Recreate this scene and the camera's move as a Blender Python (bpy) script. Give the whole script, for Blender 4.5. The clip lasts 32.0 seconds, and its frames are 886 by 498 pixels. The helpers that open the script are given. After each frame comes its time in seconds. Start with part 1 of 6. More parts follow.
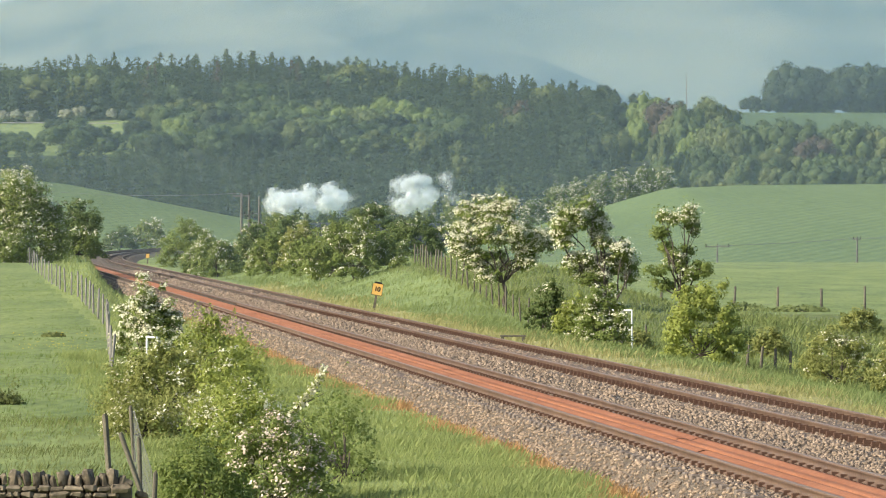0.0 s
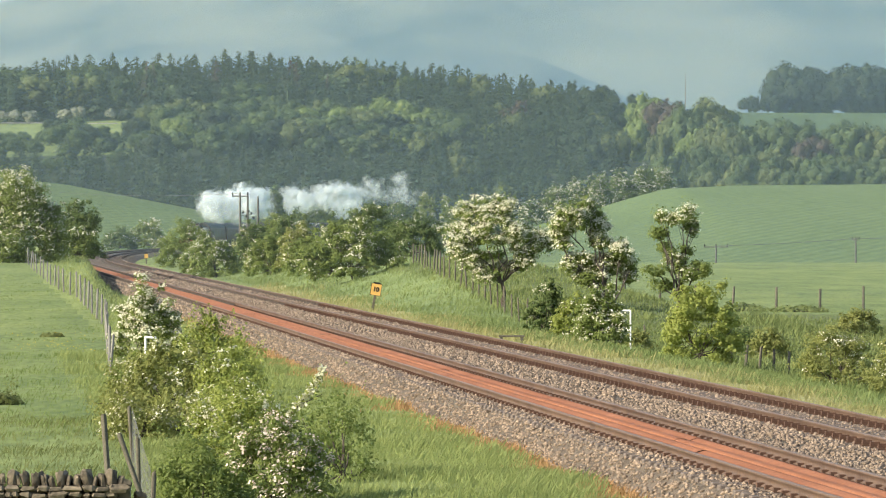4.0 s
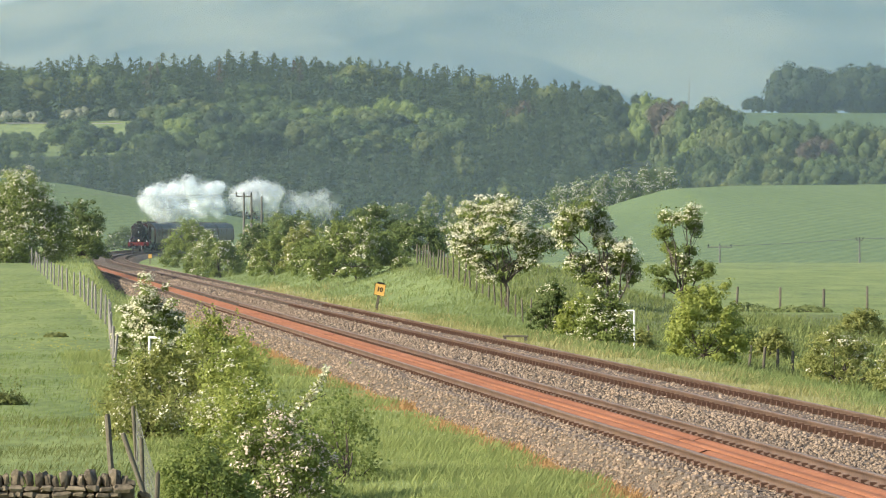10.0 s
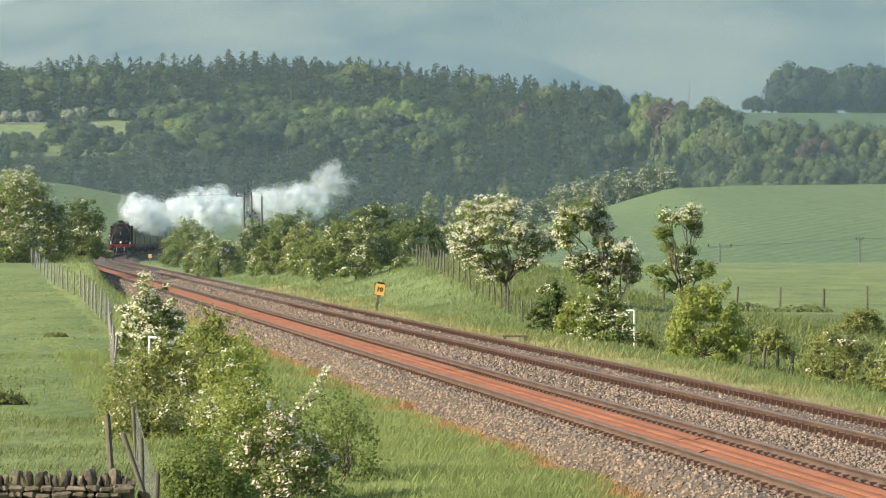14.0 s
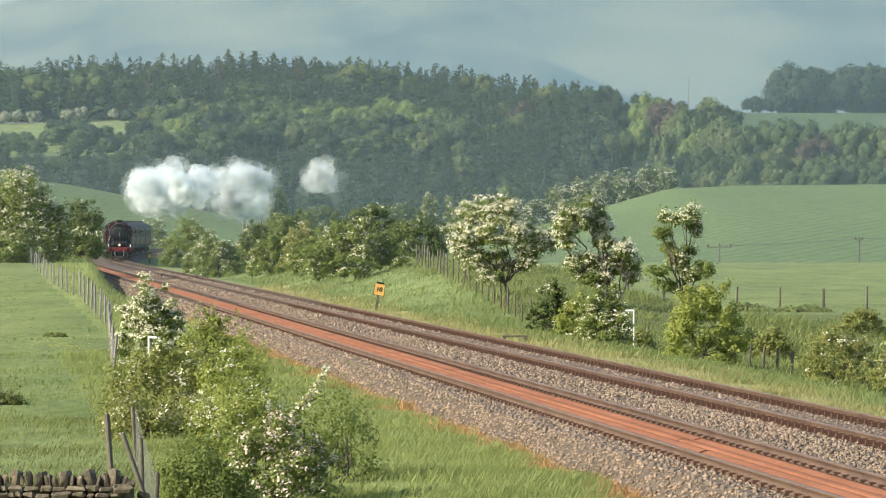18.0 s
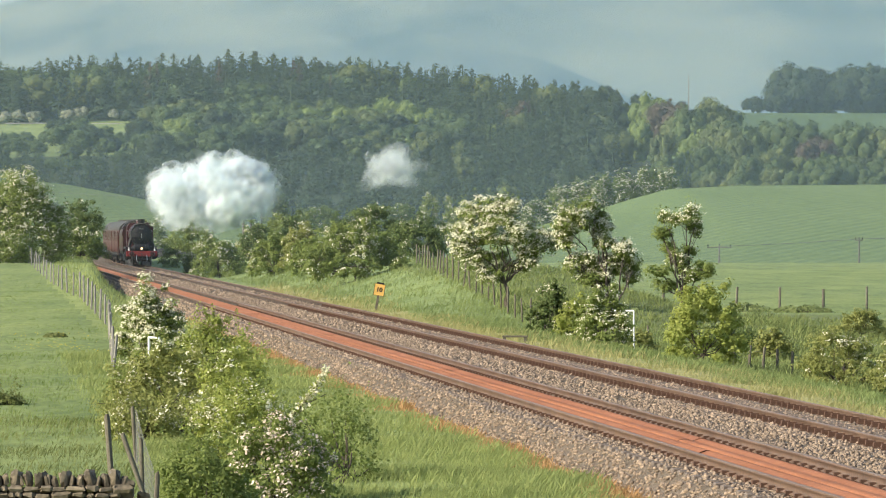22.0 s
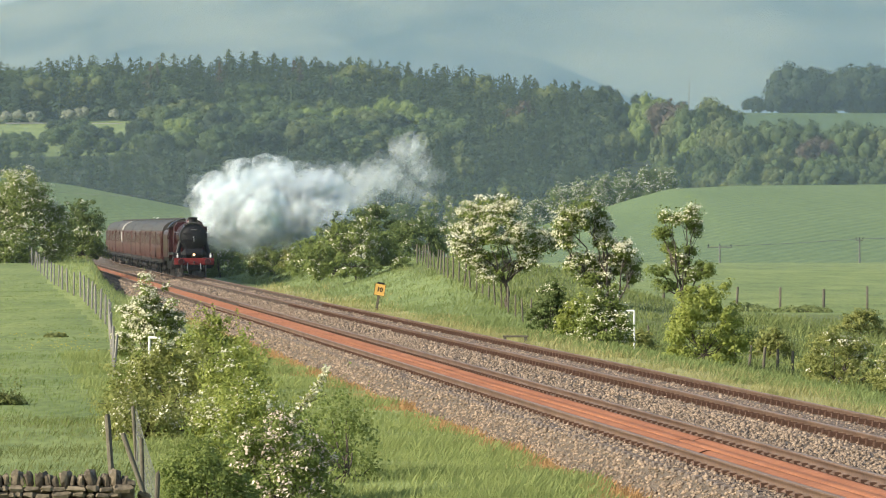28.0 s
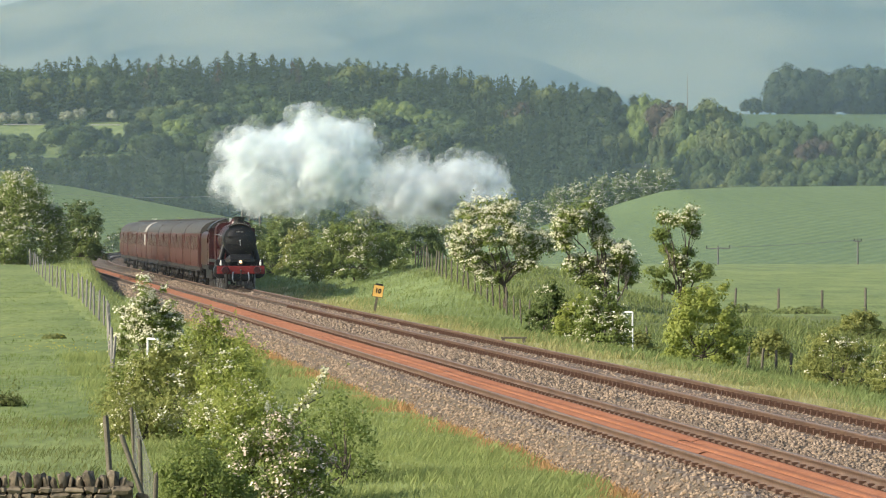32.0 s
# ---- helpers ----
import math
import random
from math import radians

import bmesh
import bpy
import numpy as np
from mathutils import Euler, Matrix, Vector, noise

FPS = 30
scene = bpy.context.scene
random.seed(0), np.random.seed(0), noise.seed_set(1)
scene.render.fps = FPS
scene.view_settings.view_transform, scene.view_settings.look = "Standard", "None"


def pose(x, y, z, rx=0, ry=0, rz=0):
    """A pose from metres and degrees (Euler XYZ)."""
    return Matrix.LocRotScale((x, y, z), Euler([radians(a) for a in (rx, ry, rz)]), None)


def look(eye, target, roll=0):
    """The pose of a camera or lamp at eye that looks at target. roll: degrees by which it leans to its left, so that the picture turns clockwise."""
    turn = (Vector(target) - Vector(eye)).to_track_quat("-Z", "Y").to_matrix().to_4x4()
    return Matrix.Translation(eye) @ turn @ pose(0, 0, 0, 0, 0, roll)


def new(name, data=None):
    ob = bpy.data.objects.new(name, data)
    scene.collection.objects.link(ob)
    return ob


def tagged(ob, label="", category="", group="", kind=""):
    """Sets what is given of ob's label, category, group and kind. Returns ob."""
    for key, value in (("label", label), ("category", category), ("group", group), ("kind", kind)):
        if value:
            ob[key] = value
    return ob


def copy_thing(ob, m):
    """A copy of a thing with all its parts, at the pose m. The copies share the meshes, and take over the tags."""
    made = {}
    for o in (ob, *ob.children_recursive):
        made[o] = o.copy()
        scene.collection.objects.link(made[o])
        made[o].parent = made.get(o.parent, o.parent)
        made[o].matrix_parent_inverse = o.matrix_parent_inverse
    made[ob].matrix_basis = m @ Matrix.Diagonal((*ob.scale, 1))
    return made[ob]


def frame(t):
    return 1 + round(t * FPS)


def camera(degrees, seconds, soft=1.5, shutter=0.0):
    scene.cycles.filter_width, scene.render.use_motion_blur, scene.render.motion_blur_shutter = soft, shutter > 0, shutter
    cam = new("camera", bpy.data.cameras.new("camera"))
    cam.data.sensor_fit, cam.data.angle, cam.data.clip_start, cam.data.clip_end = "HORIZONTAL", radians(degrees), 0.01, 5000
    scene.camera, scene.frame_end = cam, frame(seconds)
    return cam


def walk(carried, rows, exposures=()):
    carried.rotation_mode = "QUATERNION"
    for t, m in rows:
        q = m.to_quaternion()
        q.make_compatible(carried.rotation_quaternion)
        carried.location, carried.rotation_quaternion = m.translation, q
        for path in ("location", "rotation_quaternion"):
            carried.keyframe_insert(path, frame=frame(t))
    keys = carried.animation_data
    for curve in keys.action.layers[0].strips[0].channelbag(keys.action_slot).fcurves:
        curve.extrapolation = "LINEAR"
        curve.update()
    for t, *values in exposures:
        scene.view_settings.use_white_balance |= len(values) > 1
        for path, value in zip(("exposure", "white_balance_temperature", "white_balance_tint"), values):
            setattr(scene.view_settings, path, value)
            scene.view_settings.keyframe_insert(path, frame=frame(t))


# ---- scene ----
LENS = 9.957
SECONDS = 32.0
EYE = (0.0, 0.0, 3.4)
cam = camera(LENS, SECONDS, 1.1, 0.5)


def aim(right, down):
    """The camera's small sway about its tripod: thousandths of a degree to the right and down."""
    return pose(*EYE, 90 - 0.267 - down * 0.001, 0, -right * 0.001)


walk(cam, [(t, aim(r, d)) for t, r, d in (
    (0.0, 0, 0), (1.0, 8, 0), (2.0, 16, 0), (3.0, 17, -4), (5.5, 12, 0), (7.0, 17, 0), (8.0, 12, 0), (8.5, 2, 0),
    (9.0, -2, 0), (9.5, -19, -2), (10.0, -27, -4), (11.0, -38, -6), (11.5, -36, -3), (12.0, -29, -2),
    (13.0, -27, -3), (14.5, -27, -2), (17.0, -23, -2), (20.0, -22, -6), (24.0, -23, -4), (25.0, -28, -2),
    (28.0, -27, -5), (29.0, -27, -8), (30.0, -21, -16), (31.0, -10, -20), (32.0, -8, -20))],
    exposures=[(0.0, 0.56), (9.0, 0.58), (12.0, 0.50), (14.0, 0.46), (17.0, 0.50), (20.0, 0.54), (25.0, 0.52), (28.0, 0.47), (32.0, 0.42)])

# ---- world, sun ----
SUN_FROM = Vector((-0.84, -0.36, 0.50)).normalized()
world = bpy.data.worlds.new("evening_sky")
scene.world = world
world.use_nodes = True
sky = world.node_tree.nodes.new("ShaderNodeTexSky")
sky.sky_type = "NISHITA"
sky.sun_disc = False
sky.sun_elevation = math.asin(SUN_FROM.z)
sky.sun_rotation = math.atan2(SUN_FROM.x, SUN_FROM.y)
sky.air_density, sky.dust_density = 1.0, 1.6
world.node_tree.nodes["Background"].inputs[1].default_value = 0.15
world.node_tree.links.new(sky.outputs[0], world.node_tree.nodes["Background"].inputs[0])
sun = new("sun", bpy.data.lights.new("sun", "SUN"))
sun.data.energy, sun.data.angle, sun.data.color = 4.8, radians(0.6), (1.0, 0.9, 0.725)
sun.matrix_world = look(tuple(SUN_FROM * 300), (0, 0, 0))


# ---- materials ----
def material(name, rough=0.9, metal=0.0):
    m = bpy.data.materials.new(name)
    m.use_nodes = True
    b = m.node_tree.nodes["Principled BSDF"]
    b.inputs["Roughness"].default_value, b.inputs["Metallic"].default_value = rough, metal
    b.inputs["Specular IOR Level"].default_value = 0.25
    return m, m.node_tree.nodes, m.node_tree.links, b


def ramp(nodes, links, value, stops):
    r = nodes.new("ShaderNodeValToRGB")
    while len(r.color_ramp.elements) < len(stops):
        r.color_ramp.elements.new(0.5)
    for e, (p, c) in zip(r.color_ramp.elements, stops):
        e.position, e.color = p, (*c, 1)
    links.new(value, r.inputs[0])
    return r.outputs[0]


def grain(nodes, links, scale, detail=4.0, coords="Object", stretch=None):
    n = nodes.new("ShaderNodeTexNoise")
    n.inputs["Scale"].default_value, n.inputs["Detail"].default_value = scale, detail
    c = nodes.new("ShaderNodeTexCoord").outputs[coords]
    if stretch:
        mp = nodes.new("ShaderNodeMapping")
        mp.inputs["Scale"].default_value = stretch
        links.new(c, mp.inputs[0])
        c = mp.outputs[0]
    links.new(c, n.inputs["Vector"])
    return n.outputs["Fac"]


def mix(nodes, links, fac, a, b, blend="MIX"):
    n = nodes.new("ShaderNodeMix")
    n.data_type, n.blend_type = "RGBA", blend
    for socket, v in ((n.inputs[0], fac), (n.inputs[6], a), (n.inputs[7], b)):
        if isinstance(v, bpy.types.NodeSocket):
            links.new(v, socket)
        elif isinstance(v, tuple):
            socket.default_value = (*v, 1)
        else:
            socket.default_value = v
    return n.outputs[2]


def bumped(nodes, links, b, height, strength, distance):
    n = nodes.new("ShaderNodeBump")
    n.inputs["Strength"].default_value, n.inputs["Distance"].default_value = strength, distance
    links.new(height, n.inputs["Height"])
    links.new(n.outputs[0], b.inputs["Normal"])


def worn(name, dark, light, scale, rough=0.85, metal=0.0, fine=None, bump=0.3, depth=0.01, coords="Object", stretch=None):
    """A surface with stains at one scale and grain at a finer one."""
    m, n, l, b = material(name, rough, metal)
    big = grain(n, l, scale, 4, coords, stretch)
    small = grain(n, l, fine or scale * 9, 5, coords, stretch)
    c = ramp(n, l, big, [(0.3, dark), (0.7, light)])
    c = mix(n, l, 0.35, c, ramp(n, l, small, [(0.3, tuple(v * 0.6 for v in dark)), (0.7, tuple(min(1, v * 1.25) for v in light))]))
    l.new(c, b.inputs["Base Color"])
    bumped(n, l, b, small, bump, depth)
    return m


def leafy(name, dark, light, through_light=0.28, rough=0.6, patch=0.9, share=0.45):
    """Leaves: each one a little different, letting some light through."""
    m, n, l, b = material(name, rough)
    g = n.new("ShaderNodeNewGeometry")
    c = ramp(n, l, g.outputs["Random Per Island"], [(0.0, dark), (1.0, light)])
    broad = grain(n, l, patch, 2)
    c = mix(n, l, share, c, ramp(n, l, broad, [(0.3, dark), (0.7, light)]))
    l.new(c, b.inputs["Base Color"])
    t = n.new("ShaderNodeBsdfTranslucent")
    l.new(c, t.inputs[0])
    mx = n.new("ShaderNodeMixShader")
    mx.inputs[0].default_value = through_light
    l.new(b.outputs[0], mx.inputs[1])
    l.new(t.outputs[0], mx.inputs[2])
    l.new(mx.outputs[0], n["Material Output"].inputs[0])
    return m


def piecewise(name, dark, light, rough=0.9, scale=20.0, coords="Object"):
    """Loose pieces of stone or timber: tone by piece, with grain."""
    m, n, l, b = material(name, rough)
    g = n.new("ShaderNodeNewGeometry")
    o = n.new("ShaderNodeObjectInfo")
    add = n.new("ShaderNodeMath")
    add.operation = "ADD"
    l.new(g.outputs["Random Per Island"], add.inputs[0])
    l.new(o.outputs["Random"], add.inputs[1])
    half = n.new("ShaderNodeMath")
    half.operation = "FRACT"
    l.new(add.outputs[0], half.inputs[0])
    c = ramp(n, l, half.outputs[0], [(0.0, dark), (1.0, light)])
    small = grain(n, l, scale, 5, coords)
    c = mix(n, l, 0.5, c, ramp(n, l, small, [(0.3, tuple(v * 0.55 for v in dark)), (0.7, light)]))
    l.new(c, b.inputs["Base Color"])
    bumped(n, l, b, small, 0.5, 0.02)
    return m


M_BALLAST = worn("ballast_bed", (0.075, 0.060, 0.045), (0.20, 0.16, 0.12), 1.3, 0.95, 0, 16, 1.0, 0.08)
M_STONE = piecewise("ballast_stone", (0.085, 0.063, 0.046), (0.45, 0.345, 0.25), 0.95, 30)
M_RAIL = worn("rusty_rail_steel", (0.09, 0.058, 0.042), (0.19, 0.125, 0.088), 0.7, 0.65, 0.25, 18, 0.2, 0.004)
M_RAILTOP = worn("dull_rail_head", (0.15, 0.105, 0.08), (0.25, 0.185, 0.145), 0.6, 0.6, 0.25, 20, 0.1, 0.002)
M_RUST = worn("bright_orange_rust", (0.225, 0.086, 0.042), (0.35, 0.145, 0.071), 0.35, 0.9, 0, 9, 0.3, 0.01)
M_CHAIR = worn("chair_iron", (0.06, 0.036, 0.025), (0.13, 0.073, 0.05), 6, 0.8)
M_SLEEPER = worn("weathered_sleeper", (0.075, 0.06, 0.05), (0.19, 0.155, 0.13), 3, 0.9, 0, 30)
M_POST = worn("weathered_fence_timber", (0.075, 0.068, 0.050), (0.165, 0.150, 0.110), 4, 0.9, 0, 40)
M_WIRE = worn("galvanised_wire", (0.10, 0.105, 0.10), (0.19, 0.20, 0.19), 5, 0.6, 0.4)
M_WALL = piecewise("gritstone", (0.06, 0.052, 0.040), (0.26, 0.215, 0.15), 0.95, 14)
M_BARK = worn("hawthorn_bark", (0.055, 0.045, 0.036), (0.13, 0.11, 0.09), 5, 0.95, 0, 30, 0.6, 0.02)
M_LEAF = leafy("hawthorn_leaves", (0.150, 0.195, 0.052), (0.245, 0.300, 0.085), 0.45)
M_LEAF_FRESH = leafy("fresh_leaves", (0.22, 0.265, 0.058), (0.37, 0.41, 0.11), 0.45)
M_LEAF_DULL = leafy("dull_leaves", (0.095, 0.135, 0.042), (0.165, 0.215, 0.068), 0.42)
M_LEAF_OLIVE = leafy("olive_leaves", (0.21, 0.235, 0.07), (0.35, 0.365, 0.12), 0.45)
M_BLOOM = leafy("may_blossom", (0.55, 0.54, 0.36), (0.83, 0.81, 0.64), 0.25, 0.8)
M_BLOOM_PINK = leafy("pink_may_blossom", (0.68, 0.52, 0.43), (0.86, 0.79, 0.68), 0.25, 0.8)
M_PINE = leafy("conifer_needles", (0.023, 0.042, 0.020), (0.052, 0.079, 0.035), 0.08, 0.7, 0.07, 0.65)
M_DARKWOOD = leafy("dark_wood_leaves", (0.020, 0.038, 0.019), (0.040, 0.062, 0.030), 0.08, 0.7, 0.07, 0.65)
M_BROAD = leafy("wood_leaves", (0.042, 0.070, 0.024), (0.080, 0.116, 0.038), 0.1, 0.7, 0.05, 0.75)
M_OLIVE = leafy("olive_wood_leaves", (0.068, 0.093, 0.031), (0.112, 0.138, 0.045), 0.1, 0.7, 0.05, 0.75)
M_BRIGHT = leafy("bright_wood_leaves", (0.110, 0.156, 0.040), (0.170, 0.222, 0.060), 0.15, 0.7, 0.06, 0.7)
M_RUSSET = leafy("russet_wood_leaves", (0.056, 0.046, 0.032), (0.094, 0.072, 0.052), 0.15, 0.7, 0.08, 0.5)
M_MAYTREE = leafy("distant_may_blossom", (0.11, 0.14, 0.07), (0.40, 0.40, 0.29), 0.2, 0.7, 0.3, 0.3)
M_GRASS = leafy("long_verge_grass", (0.215, 0.265, 0.088), (0.365, 0.41, 0.155), 0.5, 0.8, 0.5, 0.6)
M_BANKGRASS = leafy("bank_grass_blades", (0.165, 0.22, 0.076), (0.275, 0.325, 0.122), 0.45, 0.8, 0.4, 0.6)
M_TURF = leafy("pasture_blades", (0.155, 0.215, 0.062), (0.25, 0.31, 0.10), 0.45, 0.8, 0.14, 0.7)
M_DEAD = leafy("rust_dusted_grass", (0.36, 0.20, 0.085), (0.50, 0.32, 0.16), 0.3, 0.9)
M_SIGN = worn("amber_sign_face", (0.64, 0.37, 0.09), (0.75, 0.46, 0.14), 3, 0.5)
M_INK = worn("black_sign_paint", (0.01, 0.01, 0.01), (0.03, 0.03, 0.03), 5, 0.6)
M_PIPE = worn("white_pipe_paint", (0.62, 0.63, 0.62), (0.82, 0.82, 0.80), 6, 0.5)
M_POLE = worn("creosoted_pole", (0.085, 0.082, 0.074), (0.175, 0.17, 0.155), 2, 0.9, 0, 25)
M_CONCRETE = worn("weathered_concrete", (0.22, 0.21, 0.19), (0.38, 0.36, 0.33), 3, 0.9, 0, 25)
M_YELLOW = leafy("buttercup_petals", (0.65, 0.48, 0.02), (0.85, 0.68, 0.05), 0.2)
M_DRY = leafy("dry_verge_blades", (0.27, 0.27, 0.10), (0.42, 0.39, 0.18), 0.4, 0.8)
M_ROUGH = leafy("rough_grass_blades", (0.125, 0.169, 0.056), (0.275, 0.312, 0.112), 0.35, 0.8, 0.3, 0.6)

M_LEE = leafy("meadow_grass_blades", (0.128, 0.157, 0.051), (0.230, 0.255, 0.093), 0.4, 0.8, 0.3, 0.5)
M_GREYPOST = worn("silvered_fence_timber", (0.13, 0.125, 0.112), (0.27, 0.26, 0.235), 4, 0.9, 0, 40)


# ---- mesh helpers ----
class Geo:
    """Vertices and faces gathered from simple solids."""

    def __init__(self):
        self.v, self.f = [], []

    def add(self, verts, faces, m=None):
        k = len(self.v)
        self.v += [tuple(m @ Vector(p)) for p in verts] if m else [tuple(p) for p in verts]
        self.f += [tuple(i + k for i in f) for f in faces]
        return self

    def box(self, x0, x1, y0, y1, z0, z1, bevel=0.0, m=None):
        b = min(bevel, (x1 - x0) * 0.45, (y1 - y0) * 0.45, (z1 - z0) * 0.45)
        if b <= 0:
            vs = [(x, y, z) for z in (z0, z1) for x, y in ((x0, y0), (x1, y0), (x1, y1), (x0, y1))]
            return self.add(vs, [(3, 2, 1, 0), (4, 5, 6, 7), (0, 1, 5, 4), (1, 2, 6, 5), (2, 3, 7, 6), (3, 0, 4, 7)], m)
        rings = []
        for z, i in ((z0, b), (z0 + b, 0), (z1 - b, 0), (z1, b)):
            rings.append([(x0 + b, y0 + i, z), (x1 - b, y0 + i, z), (x1 - i, y0 + b, z), (x1 - i, y1 - b, z),
                          (x1 - b, y1 - i, z), (x0 + b, y1 - i, z), (x0 + i, y1 - b, z), (x0 + i, y0 + b, z)])
        return self.loft(rings, m)

    def loft(self, rings, m=None, caps=True):
        n = len(rings[0])
        vs = [p for r in rings for p in r]
        fs = []
        for a in range(len(rings) - 1):
            for i in range(n):
                j = (i + 1) % n
                fs.append((a * n + i, a * n + j, (a + 1) * n + j, (a + 1) * n + i))
        if caps:
            fs.append(tuple(range(n - 1, -1, -1)))
            fs.append(tuple(range((len(rings) - 1) * n, len(rings) * n)))
        return self.add(vs, fs, m)

    def turned(self, profile, n=20, m=None, caps=True):
        """A solid of revolution round z: pairs of radius and height."""
        rings = [[(r * math.cos(2 * math.pi * i / n), r * math.sin(2 * math.pi * i / n), z) for i in range(n)] for r, z in profile]
        return self.loft(rings, m, caps)

    def rod(self, a, b, ra, rb=None, n=7):
        a, b = Vector(a), Vector(b)
        q = (b - a).to_track_quat("Z", "Y").to_matrix().to_4x4()
        return self.turned([(ra, 0), (ra if rb is None else rb, (b - a).length)], n, Matrix.Translation(a) @ q)


def made(name, geo, mats, smooth=False, slots=None):
    me = bpy.data.meshes.new(name)
    me.from_pydata(geo.v, [], geo.f)
    for m in (mats if isinstance(mats, (list, tuple)) else [mats]):
        me.materials.append(m)
    if slots is not None:
        me.polygons.foreach_set("material_index", slots)
    if smooth:
        me.polygons.foreach_set("use_smooth", [True] * len(me.polygons))
        me.set_sharp_from_angle(angle=radians(40))
    me.update()
    return me


def quick(name, v, f, mat):
    """A mesh from arrays: v is n x 3, f is m x k."""
    me = bpy.data.meshes.new(name)
    v, f = np.asarray(v, np.float32), np.asarray(f, np.int32)
    me.vertices.add(len(v))
    me.vertices.foreach_set("co", v.ravel())
    me.loops.add(f.size)
    me.loops.foreach_set("vertex_index", f.ravel())
    me.polygons.add(len(f))
    me.polygons.foreach_set("loop_start", np.arange(0, f.size, f.shape[1], dtype=np.int32))
    for m in (mat if isinstance(mat, (list, tuple)) else [mat]):
        me.materials.append(m)
    me.update(calc_edges=True)
    me.validate()
    return me


def part(name, geo, mat, parent, label="", smooth=False, at=None):
    """One mesh object under a thing or under a part."""
    ob = new(name, made(name, geo, mat, smooth) if isinstance(geo, Geo) else geo)
    ob.parent = parent
    if at is not None:
        ob.matrix_basis = at
    return tagged(ob, label) if label else ob


def thing(name, m, label, category, group="", kind=""):
    ob = new(name)
    ob.empty_display_size = 0.2
    ob.matrix_basis = m
    return tagged(ob, label, category, group, kind)


# ---- the line of the railway and the lie of the land ----
def line_x(y):
    """Where the centre of the running track lies across, at a distance y along the valley."""
    y = np.asarray(y, float)
    d, far = np.maximum(y - 450, 0), np.maximum(y - 682, 0)
    far, past = np.minimum(far, 198), np.maximum(y - 880, 0)
    d = np.minimum(d, 430)
    return 15.70 - 0.0965 * (y - past) + 0.000197 * d ** 2 + 1.17e-6 * far ** 3 + 0.21 * past


def line_dir(y):
    s = float(line_x(y + 0.5) - line_x(y - 0.5))
    n = math.hypot(s, 1)
    return s / n, 1 / n


def beside(y, e):
    """The point e metres to the right of the running track's centre, level with y."""
    dx, dy = line_dir(y)
    return float(line_x(y)) + e * dy, y - e * dx


def ease(a, b, v):
    t = np.clip((v - a) / (b - a), 0, 1)
    return t * t * (3 - 2 * t)


def soft_noise(x, y, s):
    return (np.sin(x * s + 1.3 * np.sin(y * s * 0.7)) + np.sin(y * s * 1.13 + 2.1 * np.sin(x * s * 0.53) + 1.0)) * 0.5


def ground_z(x, y):
    x, y = np.asarray(x, float), np.asarray(y, float)
    e = x - line_x(y)
    near = 1 - ease(500, 700, y)
    z = np.full(np.broadcast(x, y).shape, -0.62)
    # pasture west of the line, a little higher far off, lower by the wall
    foot, brow = np.interp(y, [150, 280, 340], [7.5, 6.1, 5.4]), np.interp(y, [150, 280, 340], [13, 8.1, 6.6])
    t = np.clip((-e - foot) / (brow - foot), 0, 1)
    west = t * t * (3 - 2 * t)
    z = z + west * near * np.interp(y, [60, 110, 180, 280, 350, 500], [-0.25, 0.0, 0.3, 0.9, 1.75, 1.9])
    # the bank and the low field east of the line
    east = ease(4.0, 13, e) * near
    z = z + east * (-1.0 + 2.9 * ease(205, 275, y) * (1 - ease(420, 500, y)) * (1 - ease(14, 26, e)))
    z = z + 0.06 * soft_noise(x, y, 0.35) * (np.abs(e + 1.9) > 6) * near
    # the green hills on both sides of the valley
    left = np.interp(x, [-140, -79, -42, -15], [20, 12.6, 5.4, 0])
    z = z + left * np.sin(np.pi / 2 * ease(850, 1060, y)) * (1 - ease(1080, 1230, y))
    right = np.interp(x, [8, 16, 24, 31, 37, 44, 57, 90, 200], [0, 4.4, 6.6, 8.4, 10.3, 12.2, 12.8, 13.1, 10])
    rise = np.clip((y - 690) / 310, 0, 1)
    z = z + right * np.sin(np.pi / 2 * rise) * (1 - ease(1010, 1200, y))
    z = z + -1.0 * ease(500, 700, y) * ease(3, 20, e) * (1 - ease(1000, 1200, y))
    # the wooded side of the valley
    slope = np.interp(y, [1270, 1400, 2150, 2400, 3000, 9000], [0, 6, 62, 60, 20, 20])
    side = np.interp(y, [1270, 1450, 2300, 2480, 2700, 3200, 9000], [0, 12, 44, 59, 58, 15, 15])
    w = ease(60, 110, x * 2000 / np.maximum(y, 1))
    lie = np.interp(x / np.maximum(y, 1), [-0.087, -0.035, 0.0, 0.03], [0.93, 1.0, 0.90, 0.76])
    z = z + slope * lie * (1 - w) + side * w
    knoll = np.interp(x, [-110, -60, -17, 6, 37, 64, 90, 121, 180], [0, 50, 70, 75, 76, 71, 62, 48, 0]) + np.interp(x, [-420, -360, -320, -290, -230], [0, 55, 68, 55, 0])
    z = z + (knoll + 1.5 * soft_noise(x, y, 0.12) * (knoll > 5)) * np.exp(-((y - 3450) / 130) ** 2)
    # the high fells beyond
    fell = np.interp(x, [-900, -405, -370, -330, -250, 0, 300, 900], [185, 203, 212, 220, 235, 260, 245, 240])
    z = z + (fell - 20) * ease(3100, 4650, y) * (1 + 0.05 * soft_noise(x, y, 0.004))
    return z


